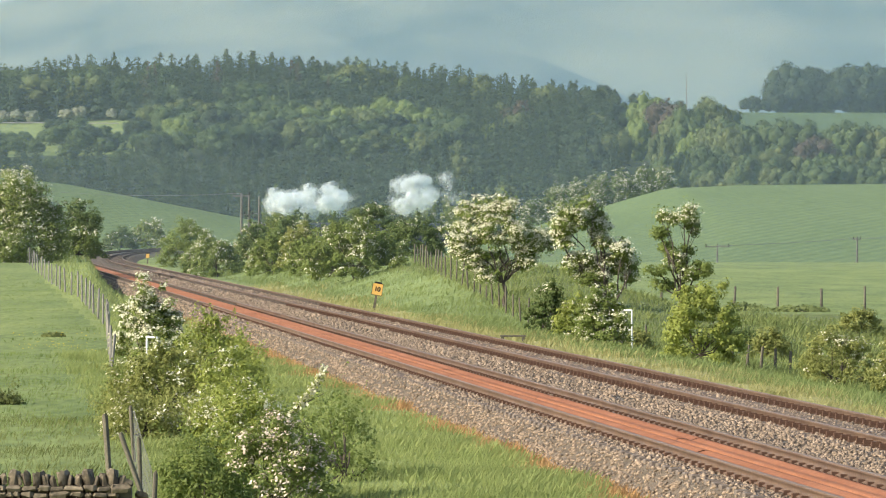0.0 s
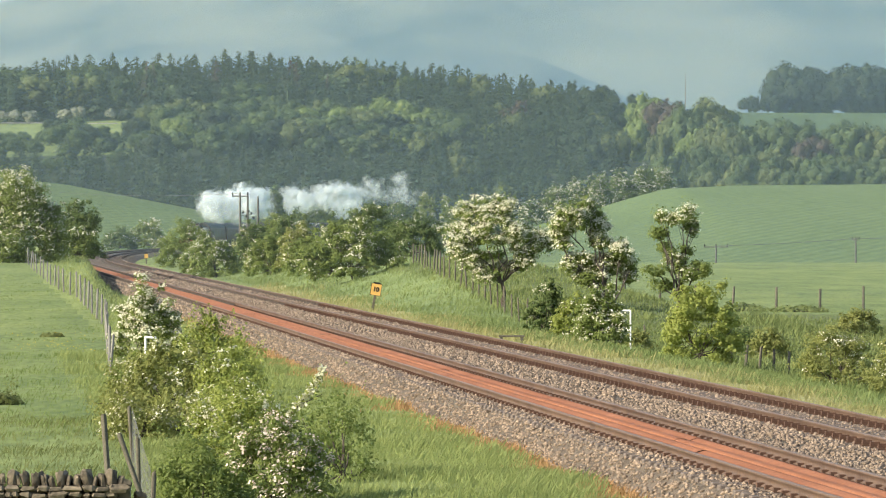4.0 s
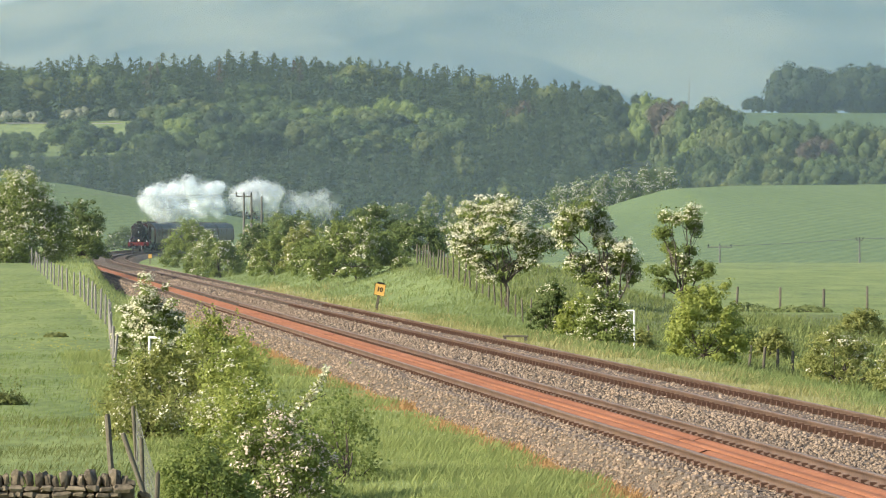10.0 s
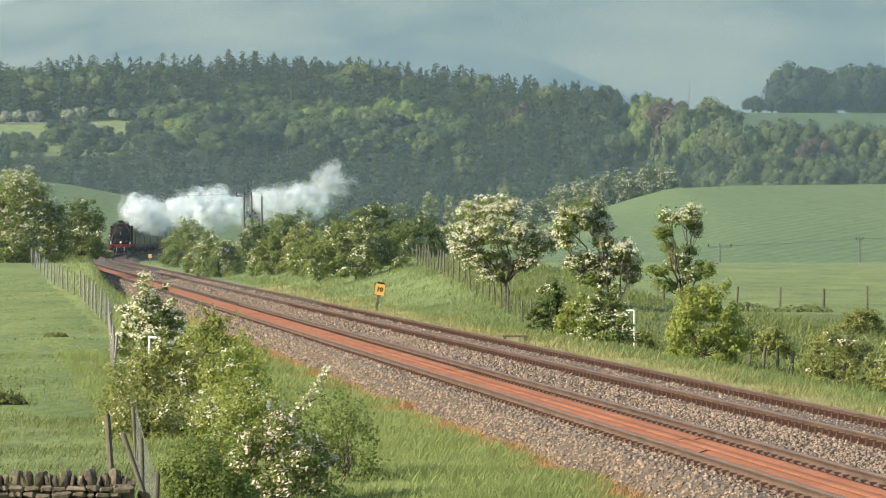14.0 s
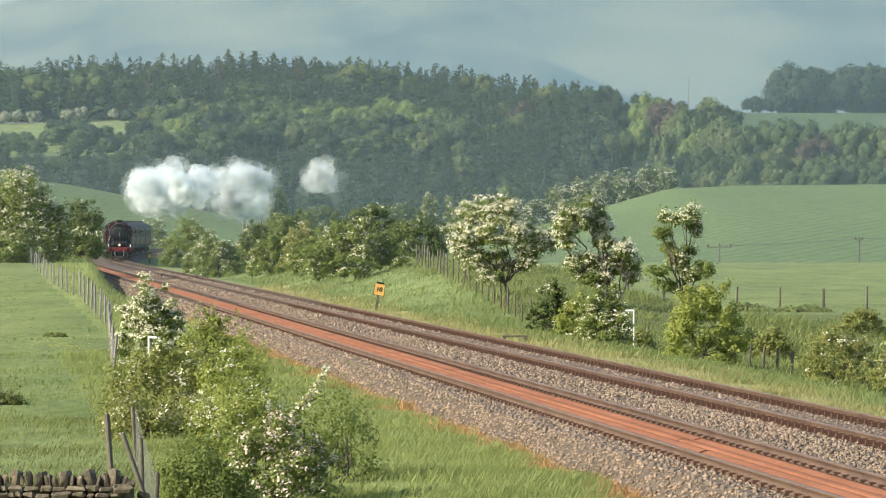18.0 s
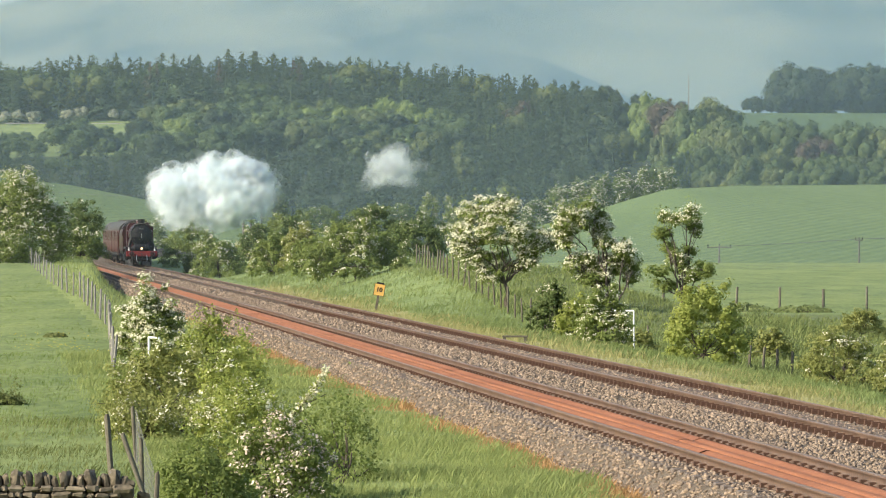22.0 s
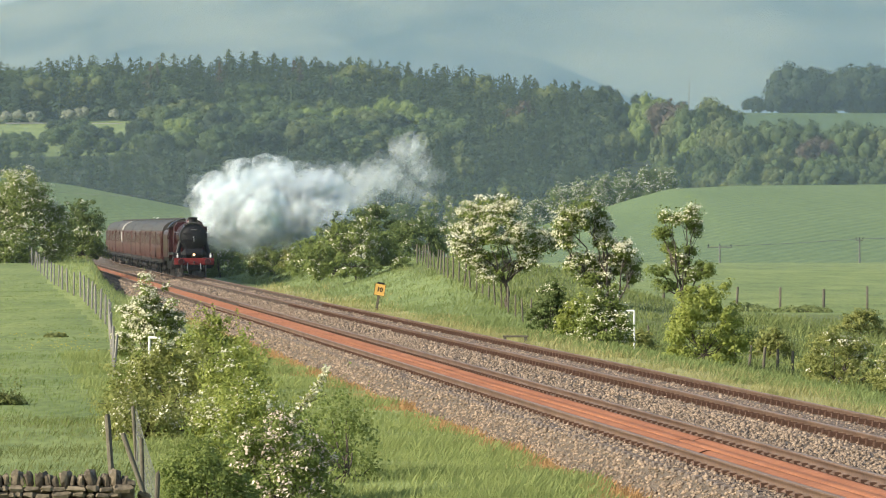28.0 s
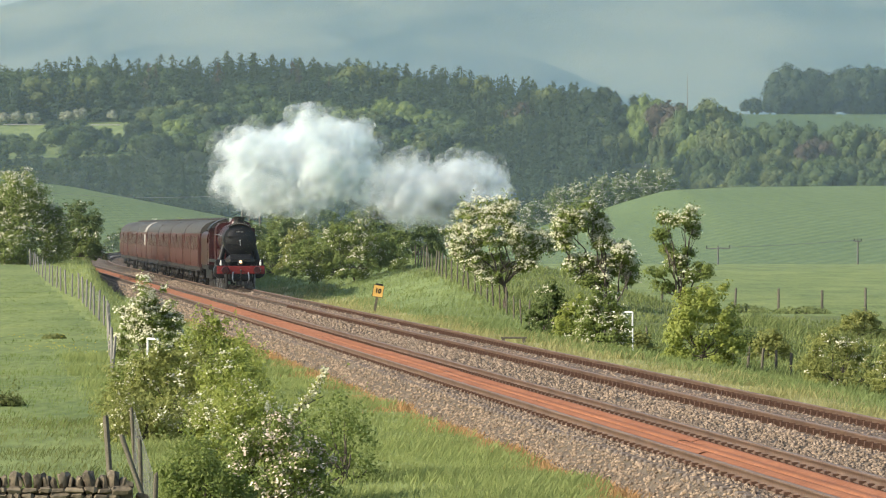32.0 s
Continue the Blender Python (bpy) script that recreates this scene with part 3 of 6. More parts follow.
SHRUBS = (
    ("tree", M_LEAF, -28.2, 338, 7.0, 6.4, 0.8),
    ("hawthorn_bush", M_LEAF, -28.8, 334, 5.4, 2.6, 0.15),
    ("hawthorn_bush", M_LEAF_DULL, -25.9, 360, 4.4, 4.3, 0.04),
    ("hawthorn_bush", M_LEAF, -25.2, 352, 3.3, 2.3, 0.3),
    ("hawthorn_bush", M_LEAF_DULL, -30.6, 345, 5.2, 5.6, 0.2),
    ("hawthorn_bush", M_LEAF_DULL, -52.8, 830, 7.4, 4.1, 0.1),
    ("hawthorn_bush", M_LEAF, -48.7, 840, 7.0, 5.1, 0.35),
    ("hawthorn_bush", M_LEAF, -24.5, 492, 6.8, 5.1, 0.12),
    ("hawthorn_bush", M_LEAF, -17.3, 390, 4.3, 3.2, 0.2),
    ("hawthorn_bush", M_LEAF, -20.8, 432, 3.4, 3.0, 0.4),
    ("hawthorn_bush", M_LEAF_OLIVE, -13.8, 385, 2.7, 1.7, 0.45),
    ("hawthorn_bush", M_LEAF_OLIVE, -19.1, 500, 3.3, 4.7, 0.3),
    ("hawthorn_bush", M_LEAF, -13.2, 410, 4.3, 3.5, 0.06),
    ("hawthorn_bush", M_LEAF, -8.2, 330, 4.0, 3.2, 0.14),
    ("hawthorn_bush", M_LEAF, -5.3, 300, 5.7, 3.8, 0.2),
    ("hawthorn_bush", M_LEAF_DULL, -4.9, 345, 4.6, 3.8, 0.03),
    ("hawthorn_bush", M_LEAF_DULL, -1.8, 335, 4.5, 3.2, 0.03),
    ("hawthorn_bush", M_LEAF_DULL, -7.4, 345, 3.5, 3.6, 0.02),
    ("hawthorn_bush", M_LEAF, -12.1, 360, 3.6, 3.4, 0.1),
    ("hawthorn_bush", M_LEAF_OLIVE, -9.9, 355, 3.4, 3.3, 0.2),
    ("hawthorn_bush", M_LEAF_DULL, -11.0, 375, 3.8, 4.0, 0.05),
    ("hawthorn_bush", M_LEAF, -6.9, 318, 3.4, 3.0, 0.2),
    ("hawthorn_bush", M_LEAF_DULL, -14.6, 395, 3.2, 3.8, 0.04),
    ("hawthorn_bush", M_LEAF_DULL, -36.8, 1110, 6.2, 8.9, 0.05),
    ("hawthorn_bush", M_LEAF, -3.4, 1120, 6.0, 11.2, 0.4),
    ("hawthorn_bush", M_LEAF, 2.2, 1120, 7.5, 10.6, 0.3),
    ("hawthorn_bush", M_LEAF_DULL, -10.5, 1120, 10.0, 9.1, 0.05),
    ("hawthorn_bush", M_LEAF_DULL, 7.0, 1120, 8.7, 8.6, 0.05),
    ("hawthorn_bush", M_LEAF_DULL, 13.2, 1120, 10.0, 7.2, 0.1),
    ("hawthorn_bush", M_LEAF_DULL, -27.9, 1120, 11.2, 6.5, 0.05),
    ("hawthorn_bush", M_LEAF_DULL, -19.2, 1120, 10.0, 7.4, 0.05),
    ("hedge_hawthorn", M_LEAF_DULL, 17.7, 990, 6.0, 5.8, 0.7),
    ("hedge_hawthorn", M_LEAF_DULL, 22.6, 1010, 7.0, 7.2, 0.7),
    ("hedge_hawthorn", M_LEAF_DULL, 27.2, 1030, 7.1, 7.5, 0.7),
    ("hedge_hawthorn", M_LEAF_DULL, 32.3, 1045, 7.2, 8.0, 0.7),
    ("hedge_hawthorn", M_LEAF_DULL, 37.7, 1060, 7.3, 8.2, 0.7),
    ("hedge_hawthorn", M_LEAF_DULL, 43.0, 1075, 7.4, 8.9, 0.5),
    ("hedge_hawthorn", M_LEAF_DULL, 47.4, 1090, 6.1, 9.6, 0.7),
    ("hawthorn_tree", M_LEAF, 2.7, 235, 4.6, 5.3, 1.05),
    ("hawthorn_tree", M_LEAF, 6.45, 200, 3.1, 5.6, 0.95),
    ("hawthorn_tree", M_LEAF, 10.55, 225, 2.6, 5.3, 0.15),
    ("hawthorn_bush", M_LEAF_DULL, 4.1, 200, 2.0, 2.4, 0.05),
    ("hawthorn_bush", M_LEAF_FRESH, 5.1, 196, 2.1, 2.0, 0.12),
    ("hawthorn_bush", M_LEAF, 5.75, 185, 2.2, 2.4, 0.6),
    ("hawthorn_bush", M_LEAF_FRESH, 8.5, 168, 3.1, 2.8, 0.02),
    ("hawthorn_bush", M_LEAF_OLIVE, 11.65, 150, 2.6, 2.0, 0.1),
    ("hawthorn_bush", M_LEAF_OLIVE, 12.8, 145, 1.5, 1.8, 0.15),
    ("hawthorn_bush", M_LEAF, -8.1, 140, 2.2, 2.7, 1.7),
    ("hawthorn_bush", M_LEAF_FRESH, -5.6, 122, 2.0, 1.9, 0.1),
    ("hawthorn_bush", M_LEAF_OLIVE, -5.9, 106, 2.8, 1.7, 0.12),
    ("hawthorn_bush", M_LEAF_FRESH, -3.8, 93, 1.9, 1.6, 0.45),
    ("hawthorn_bush", M_LEAF, -2.5, 75, 1.8, 1.45, 0.9),
    ("hawthorn_bush", M_LEAF, -1.6, 80, 1.5, 1.5, 0.02),
    ("hawthorn_bush", M_LEAF_OLIVE, -4.8, 98, 2.2, 0.9, 0.15),
    ("hawthorn_bush", M_LEAF, -3.9, 79, 1.2, 1.0, 0.15),
    ("hawthorn_bush", M_LEAF, -2.3, 77, 1.1, 0.7, 0.2),
    ("hawthorn_bush", M_LEAF, -6.9, 112, 1.4, 1.1, 0.1),
    ("hawthorn_bush", M_LEAF_FRESH, -5.8, 113, 2.6, 1.4, 0.12),
    ("hawthorn_bush", M_LEAF_FRESH, -4.6, 117, 1.4, 1.4, 0.1),
    ("hawthorn_bush", M_LEAF_FRESH, -4.5, 104, 1.6, 1.6, 0.08),
    ("hawthorn_bush", M_LEAF_FRESH, -3.95, 97, 1.3, 1.4, 0.1),
    ("hawthorn_bush", M_LEAF_OLIVE, -5.8, 97, 1.6, 0.9, 0.2),
    ("hawthorn_bush", M_LEAF_FRESH, -3.4, 88, 1.7, 1.3, 0.4),
    ("hawthorn_bush", M_LEAF, -2.0, 83, 1.2, 0.8, 0.02),
    ("hawthorn_bush", M_LEAF, -3.35, 72, 1.5, 1.1, 0.05),
    ("weed_or_shade_clump", M_LEE, -13.2, 172, 0.8, 0.2, 0),
    ("weed_or_shade_clump", M_LEE, -9.95, 114, 1.1, 0.36, 0),
    # The next two imitate a dark shaded hollow in the field grass.
    ("weed_or_shade_clump", M_ROUGH, 17.6, 300, 3.4, 0.55, 0),
    ("weed_or_shade_clump", M_ROUGH, 20.5, 292, 3.6, 0.5, 0),
    ("weed_or_shade_clump", M_LEAF_DULL, 11.6, 205, 2.6, 1.1, 0),
    ("weed_or_shade_clump", M_LEAF_OLIVE, 12.2, 190, 1.9, 1.3, 0),
    ("weed_or_shade_clump", M_LEAF_OLIVE, 18.8, 230, 2.3, 1.4, 0),
    ("weed_or_shade_clump", M_LEAF_OLIVE, 7.3, 190, 1.3, 1.0, 0),
)

# Crowns made of several masses: offset across, height, width, depth of each
LOBES = {
    ("hawthorn_tree", 235): ((-1.11, 4.47, 2.09, 1.31), (0.2, 4.74, 1.83, 1.18), (-1.63, 3.51, 2.09, 1.31), (-0.19, 3.59, 2.35, 1.57), (1.24, 3.25, 1.83, 1.57), (2.08, 3.17, 1.31, 1.31),
                             (0.46, 2.33, 2.35, 1.18), (-1.24, 2.33, 1.83, 1.18), (-0.58, 1.6, 1.31, 0.78), (-1.97, 2.86, 1.04, 1.04), (1.24, 2.39, 1.31, 1.04)),
    ("hawthorn_tree", 200): ((-0.76, 5.29, 1.33, 0.89), (-1.47, 4.87, 1.33, 1.11), (-0.27, 4.8, 1.11, 1.0), (-1.87, 4.2, 0.89, 1.11), (-0.27, 4.05, 0.89, 0.67), (-1.09, 3.25, 1.56, 0.89),
                             (0.02, 3.2, 1.33, 0.89), (0.68, 3.76, 0.89, 0.78), (-0.54, 2.71, 1.33, 0.67), (0.91, 2.98, 0.78, 1.11)),
    ("hawthorn_tree", 225): ((-0.65, 4.84, 1.12, 0.88), (0.15, 5.04, 1.12, 0.88), (0.5, 4.49, 0.75, 0.88), (-0.95, 4.24, 0.7, 0.62), (-0.15, 3.29, 1.5, 1.12), (0.8, 2.66, 1.25, 1.12),
                             (-0.65, 3.54, 0.7, 0.62), (-1.15, 2.59, 1.25, 0.7), (-0.85, 1.91, 1.12, 0.7), (0.22, 2.54, 1.25, 1.0)),
}
LOBES["hawthorn_bush", 300] = ((-2.2, 1.3, 2.0, 2.2), (-0.9, 2.2, 2.0, 2.4), (0.5, 2.7, 1.9, 2.0), (1.6, 1.9, 2.0, 2.2), (2.5, 1.0, 1.4, 1.7), (0.0, 1.1, 3.2, 1.8))
ROOTS = {("hawthorn_tree", 235): 0.2, ("hawthorn_tree", 200): 0.35, ("hawthorn_tree", 225): -0.05}


def build_shrubs():
    for i, (name, mat, x, y, w, h, bloom) in enumerate(SHRUBS):
        near = y < 160
        leaf = 0.046 if y < 100 else 0.058 if near else 0.088 if y < 260 else 0.12 if y < 520 else 0.26
        leaves = int(min(32000 if name == "tree" else 19000, max(1800, (7.0 if near else 9.0) * w * h / leaf ** 2)))
        if name == "hawthorn_tree" and bloom < 0.3 or y == 80:
            leaves = int(leaves * (0.3 if y == 80 else 0.6))
        tone = "olive" if mat is M_LEAF_OLIVE else "fresh green" if mat is M_LEAF_FRESH else "dark green" if mat is M_LEAF_DULL else "green"
        flower = "covered in white may blossom" if bloom > 0.5 else "with scattered white blossom" if bloom > 0.1 else "in full leaf"
        if name == "hawthorn_tree":
            label = "gnarled hawthorn tree %s by the fence" % flower
        elif name == "tree":
            label = "rounded green tree with pale blossom beside the cutting"
        elif name == "hedge_hawthorn":
            label = "hedgerow hawthorn %s on the hill crest" % flower
        elif name == "weed_or_shade_clump":
            label = "low clump of nettles and docks in the pasture; two imitate a shaded hollow"
        else:
            label = "%s hawthorn bush %s beside the line" % (tone, flower)
        tree = name == "hawthorn_tree"
        build_shrub(name, mat, x, y, w, h, bloom, 100 + i, label, leaf, leaves, 0.24 if tree else 0.0,
                    0.075 if tree else 0.04, 150 if near else 300 if name in ("tree", "hedge_hawthorn") else 170, M_BLOOM_PINK if y == 75 else None,
                    "hawthorns of the hedgerow" if name == "hedge_hawthorn" else "", LOBES.get((name, y)), ROOTS.get((name, y), 0.0))


build_shrubs()


# ---- the woods across the valley ----
def lumpy_shell(around, rings, reach):
    """Closed crown: reach(angle, height 0..1) gives its half-width, from foot to tip of a tree one unit high."""
    a = np.arange(around) / around * 2 * np.pi
    t = np.linspace(0, 1, rings + 1)
    r = reach(a[None, :], t[:, None])
    v = np.stack([np.cos(a)[None] * r, np.sin(a)[None] * r, np.broadcast_to(0.06 + 0.94 * t[:, None], r.shape)], -1)
    idx = np.arange((rings + 1) * around).reshape(rings + 1, around)
    nxt = np.roll(idx, -1, 1)
    return v, np.stack([idx[:-1], nxt[:-1], nxt[1:], idx[1:]], -1).reshape(-1, 4)


def tree_shape(v, f, tufts):
    """Heart and loose three-cornered tufts of a tree, as triangles."""
    f = np.concatenate([f[:, [0, 1, 2]], f[:, [0, 2, 3]]])
    return np.concatenate([v.reshape(-1, 3), tufts]), np.concatenate([f, np.arange(len(tufts)).reshape(-1, 3) + v.size // 3])


def tufts_at(rng, p, d, size, jitter):
    """A small triangle of foliage at each place, facing roughly the way d."""
    n = len(p)
    a = d + rng.normal(size=(n, 3)) * jitter
    a /= np.linalg.norm(a, axis=1)[:, None]
    b = np.cross(a, rng.normal(size=(n, 3)))
    b /= np.linalg.norm(b, axis=1)[:, None] + 1e-9
    c = np.cross(a, b)
    s = (size * rng.uniform(0.6, 1.4, n))[:, None]
    return np.stack([p + b * s * 0.6, p - b * s * 0.35 + c * s * 0.5, p - b * s * 0.35 - c * s * 0.5], 1).reshape(-1, 3)


def pine_shape(rng):
    """A feathery conifer one unit high: whorls of boughs of uneven length round a thin dark heart."""
    ph, blunt, lop = rng.uniform(0, 6.28, 3), rng.uniform(0.55, 0.95), rng.uniform(-0.04, 0.04, 2)
    vs = []
    for k in range(58):
        t = (k + rng.random()) / 58
        a = rng.uniform(0, 2 * np.pi)
        long = 0.29 * min(1, 0.55 + 2.6 * t) * (1 - t) ** blunt * rng.uniform(0.55, 1.2) * (1 + 0.2 * math.sin(2 * a + ph[0] + 5 * t)) + 0.012
        n = 10
        u = rng.random(n) ** 0.7
        side = rng.normal(size=n) * 0.30 * long * (1.2 - u)
        x = np.cos(a) * u * long - np.sin(a) * side + lop[0] * t
        y = np.sin(a) * u * long + np.cos(a) * side + lop[1] * t
        z = 0.05 + 0.94 * t + long * (0.18 * u - 0.42 * u * u) + rng.normal(size=n) * 0.008
        d = np.stack([np.full(n, np.cos(a)), np.full(n, np.sin(a)), np.full(n, 0.45)], 1)
        vs.append(tufts_at(rng, np.stack([x, y, z], 1), d, 0.052 - 0.030 * t, 0.38))
    v, f = lumpy_shell(7, 6, lambda a, t: np.maximum(0.002, 0.022 * np.minimum(1, 0.5 + 3 * t) * (1 - t) ** blunt * (1 + 0.2 * np.sin(3 * a + 9 * t))))
    return tree_shape(v, f, np.concatenate(vs))


def round_shape(rng):
    """A broad crown one unit high: solid rounded boughs roughened all over by tufts of leaf, with hollows between them."""
    count = 26
    lobes = rng.normal(size=(count, 3))
    lobes[:, 2] = lobes[:, 2] * 0.85 + 0.2
    lobes /= np.linalg.norm(lobes, axis=1)[:, None]
    heart = lobes * rng.uniform(0.35, 0.80, count)[:, None] * np.array([0.36, 0.36, 0.43]) + np.array([0, 0, 0.52])
    size = rng.uniform(0.10, 0.185, count)
    a, t = np.meshgrid(np.arange(6) / 6 * 2 * np.pi, np.linspace(0.04, 0.96, 4) * np.pi)
    unit = np.stack([np.cos(a) * np.sin(t), np.sin(a) * np.sin(t), np.cos(t)], -1).reshape(-1, 3)
    idx = np.arange(24).reshape(4, 6)
    nxt = np.roll(idx, -1, 1)
    quad = np.stack([idx[:-1], idx[1:], nxt[1:], nxt[:-1]], -1).reshape(-1, 4)
    v = np.concatenate([h + unit * (s * 0.76) * (1 + 0.14 * np.sin(unit @ rng.normal(size=3) * 5))[:, None] for h, s in zip(heart, size)])
    f = np.concatenate([quad + 24 * i for i in range(count)])
    v[:, 2] = np.clip(v[:, 2], 0.02, 0.99)
    n = 1300
    k = rng.choice(count, n, p=size ** 2 / np.sum(size ** 2))
    d = rng.normal(size=(n, 3)) + lobes[k] * 0.6 + np.array([0, 0, 0.3])
    d /= np.linalg.norm(d, axis=1)[:, None]
    p = heart[k] + d * size[k][:, None] * rng.uniform(0.76, 1.08, n)[:, None]
    p[:, 2] = np.clip(p[:, 2], 0.03, 1.0)
    return tree_shape(v, f, tufts_at(rng, p, d * 0.8 + lobes[k] * 0.4, 0.042, 0.4))


def plant_wood(name, shapes, rows, mat, label, category):
    """All trees of one kind in a far wood, as one mesh. Rows: x, y, z, height, width factor, turn."""
    vs, fs, n0 = [], [], 0
    for i, (x, y, z, h, wide, turn) in enumerate(rows):
        s, f = shapes[i % len(shapes)]
        c, k = math.cos(turn) * h * wide, math.sin(turn) * h * wide
        vs.append(np.stack([s[:, 0] * c - s[:, 1] * k + x, s[:, 0] * k + s[:, 1] * c + y, s[:, 2] * h + z], 1))
        fs.append(f + n0)
        n0 += len(s)
    me = quick(name, np.concatenate(vs), np.concatenate(fs), mat)
    me.polygons.foreach_set("use_smooth", np.ones(len(me.polygons), bool))
    tagged(new(name, me), label, category, kind="stuff")


# Trees that stand out in the woods: bearing across (thousandths of the distance), distance, height, spread, kind
SPECIMENS = (
    (-79, 1965, 20, 1.5, "olive"), (-70, 1965, 20, 1.35, "olive"), (-64, 1965, 18, 1.2, "broad"), (-85, 1965, 12, 1.2, "broad"),
    (-49, 1850, 14, 1.9, "olive"), (-42.5, 1790, 14, 1.45, "broad"), (-37, 1800, 15, 1.3, "broad"), (-33.5, 1790, 12, 1.2, "broad"),
    (-55, 1790, 14, 1.3, "broad"), (-60, 1760, 12, 1.2, "dark"), (-50.5, 1760, 11, 1.1, "russet"), (-47, 1800, 13, 1.0, "olive"),
    (-27, 1800, 13, 1.5, "bright"), (-30, 1770, 11, 1.3, "olive"), (-23.5, 1860, 14, 0.8, "olive"), (-19, 1815, 14, 1.1, "bright"), (-15, 1822, 14.5, 1.3, "bright"),
    (-11, 1850, 17, 1.1, "bright"), (-7, 1840, 15, 1.1, "bright"), (-3, 1830, 13.5, 1.3, "bright"), (0.5, 1830, 13, 1.2, "broad"), (-17, 1790, 12, 1.3, "broad"),
    (-9, 1790, 12, 1.3, "dark"), (-4, 1780, 12, 1.3, "dark"), (1.5, 1780, 12, 1.2, "dark"), (-13, 1780, 11, 1.3, "dark"), (-21, 1770, 11, 1.4, "broad"),
    (-16.5, 2010, 22, 1.3, "olive"), (-12, 2020, 20, 1.3, "olive"), (-20, 1990, 18, 1.0, "broad"), (-7, 2000, 18, 1.2, "broad"),
    (13, 1800, 17, 1.1, "olive"), (15, 1840, 19, 1.0, "russet"), (17, 1800, 16, 1.0, "broad"), (8.5, 1760, 13, 0.9, "bright"), (6.5, 1740, 11, 0.9, "olive"),
    (29, 2060, 20, 1.1, "dark"), (32, 2050, 17, 0.9, "dark"), (39, 2120, 20, 0.8, "dark"), (42, 2150, 18, 0.9, "dark"), (46, 2160, 17, 1.0, "dark"), (48.5, 2170, 15, 1.0, "dark"),
    (40, 1800, 27, 0.82, "bright"), (38.6, 1770, 18, 0.8, "bright"), (44, 1790, 26, 0.9, "russet"), (46, 1760, 22, 0.9, "olive"), (48, 1750, 25, 0.8, "broad"),
    (52, 1790, 26, 0.9, "olive"), (54.5, 1800, 24, 0.9, "broad"), (50, 1720, 19, 0.9, "bright"), (53, 1700, 20, 0.8, "olive"),
    (43, 1640, 18, 0.8, "olive"), (47.5, 1600, 15, 0.75, "bright"), (51, 1580, 14, 0.9, "broad"), (45, 1580, 13, 0.9, "broad"), (55, 1640, 20, 0.8, "olive"), (57, 1720, 22, 0.9, "broad"),
    (59.5, 1640, 21, 0.75, "broad"), (58, 1580, 18, 0.75, "olive"), (61.5, 1600, 17, 0.8, "broad"), (63, 1690, 20, 0.8, "broad"), (65, 1660, 22, 0.95, "broad"),
    (64, 1560, 13, 1.1, "olive"), (68, 1640, 21, 0.95, "broad"), (71, 1640, 21, 0.95, "broad"), (69, 1560, 12, 1.0, "olive"), (73.5, 1580, 17, 1.1, "russet"), (71.5, 1570, 16, 0.9, "russet"),
    (77, 1640, 22, 0.95, "broad"), (80, 1620, 22, 0.95, "broad"), (83, 1640, 21, 0.95, "broad"), (86, 1620, 20, 0.95, "olive"), (76, 1540, 11, 1.2, "broad"), (81, 1530, 11, 1.2, "olive"), (85, 1540, 11, 1.1, "broad"),
    (-58, 1985, 21, 0.95, "russet_pine"), (-56.5, 1990, 20, 0.8, "russet_pine"), (-44.5, 1990, 20, 1.0, "russet_pine"), (-30, 1980, 21, 1.0, "russet_pine"),
    (-28.5, 1990, 20, 0.9, "russet_pine"), (-82, 1965, 16, 1.0, "russet_pine"), (-22.5, 1985, 17, 0.8, "russet_pine"),
)
# May trees along the edge of the clearing: bearing, distance, height, spread
MAY_TREES = ((-86.5, 1928, 6, 1.4), (-84, 1928, 6.5, 1.4), (-81, 1928, 6, 1.5), (-74, 1928, 6, 1.6), (-71.5, 1928, 7, 1.3), (-62, 1928, 6, 1.5), (-58.5, 1928, 6, 1.6), (-41, 1830, 5, 1.0), (-65, 1928, 5.5, 1.2))


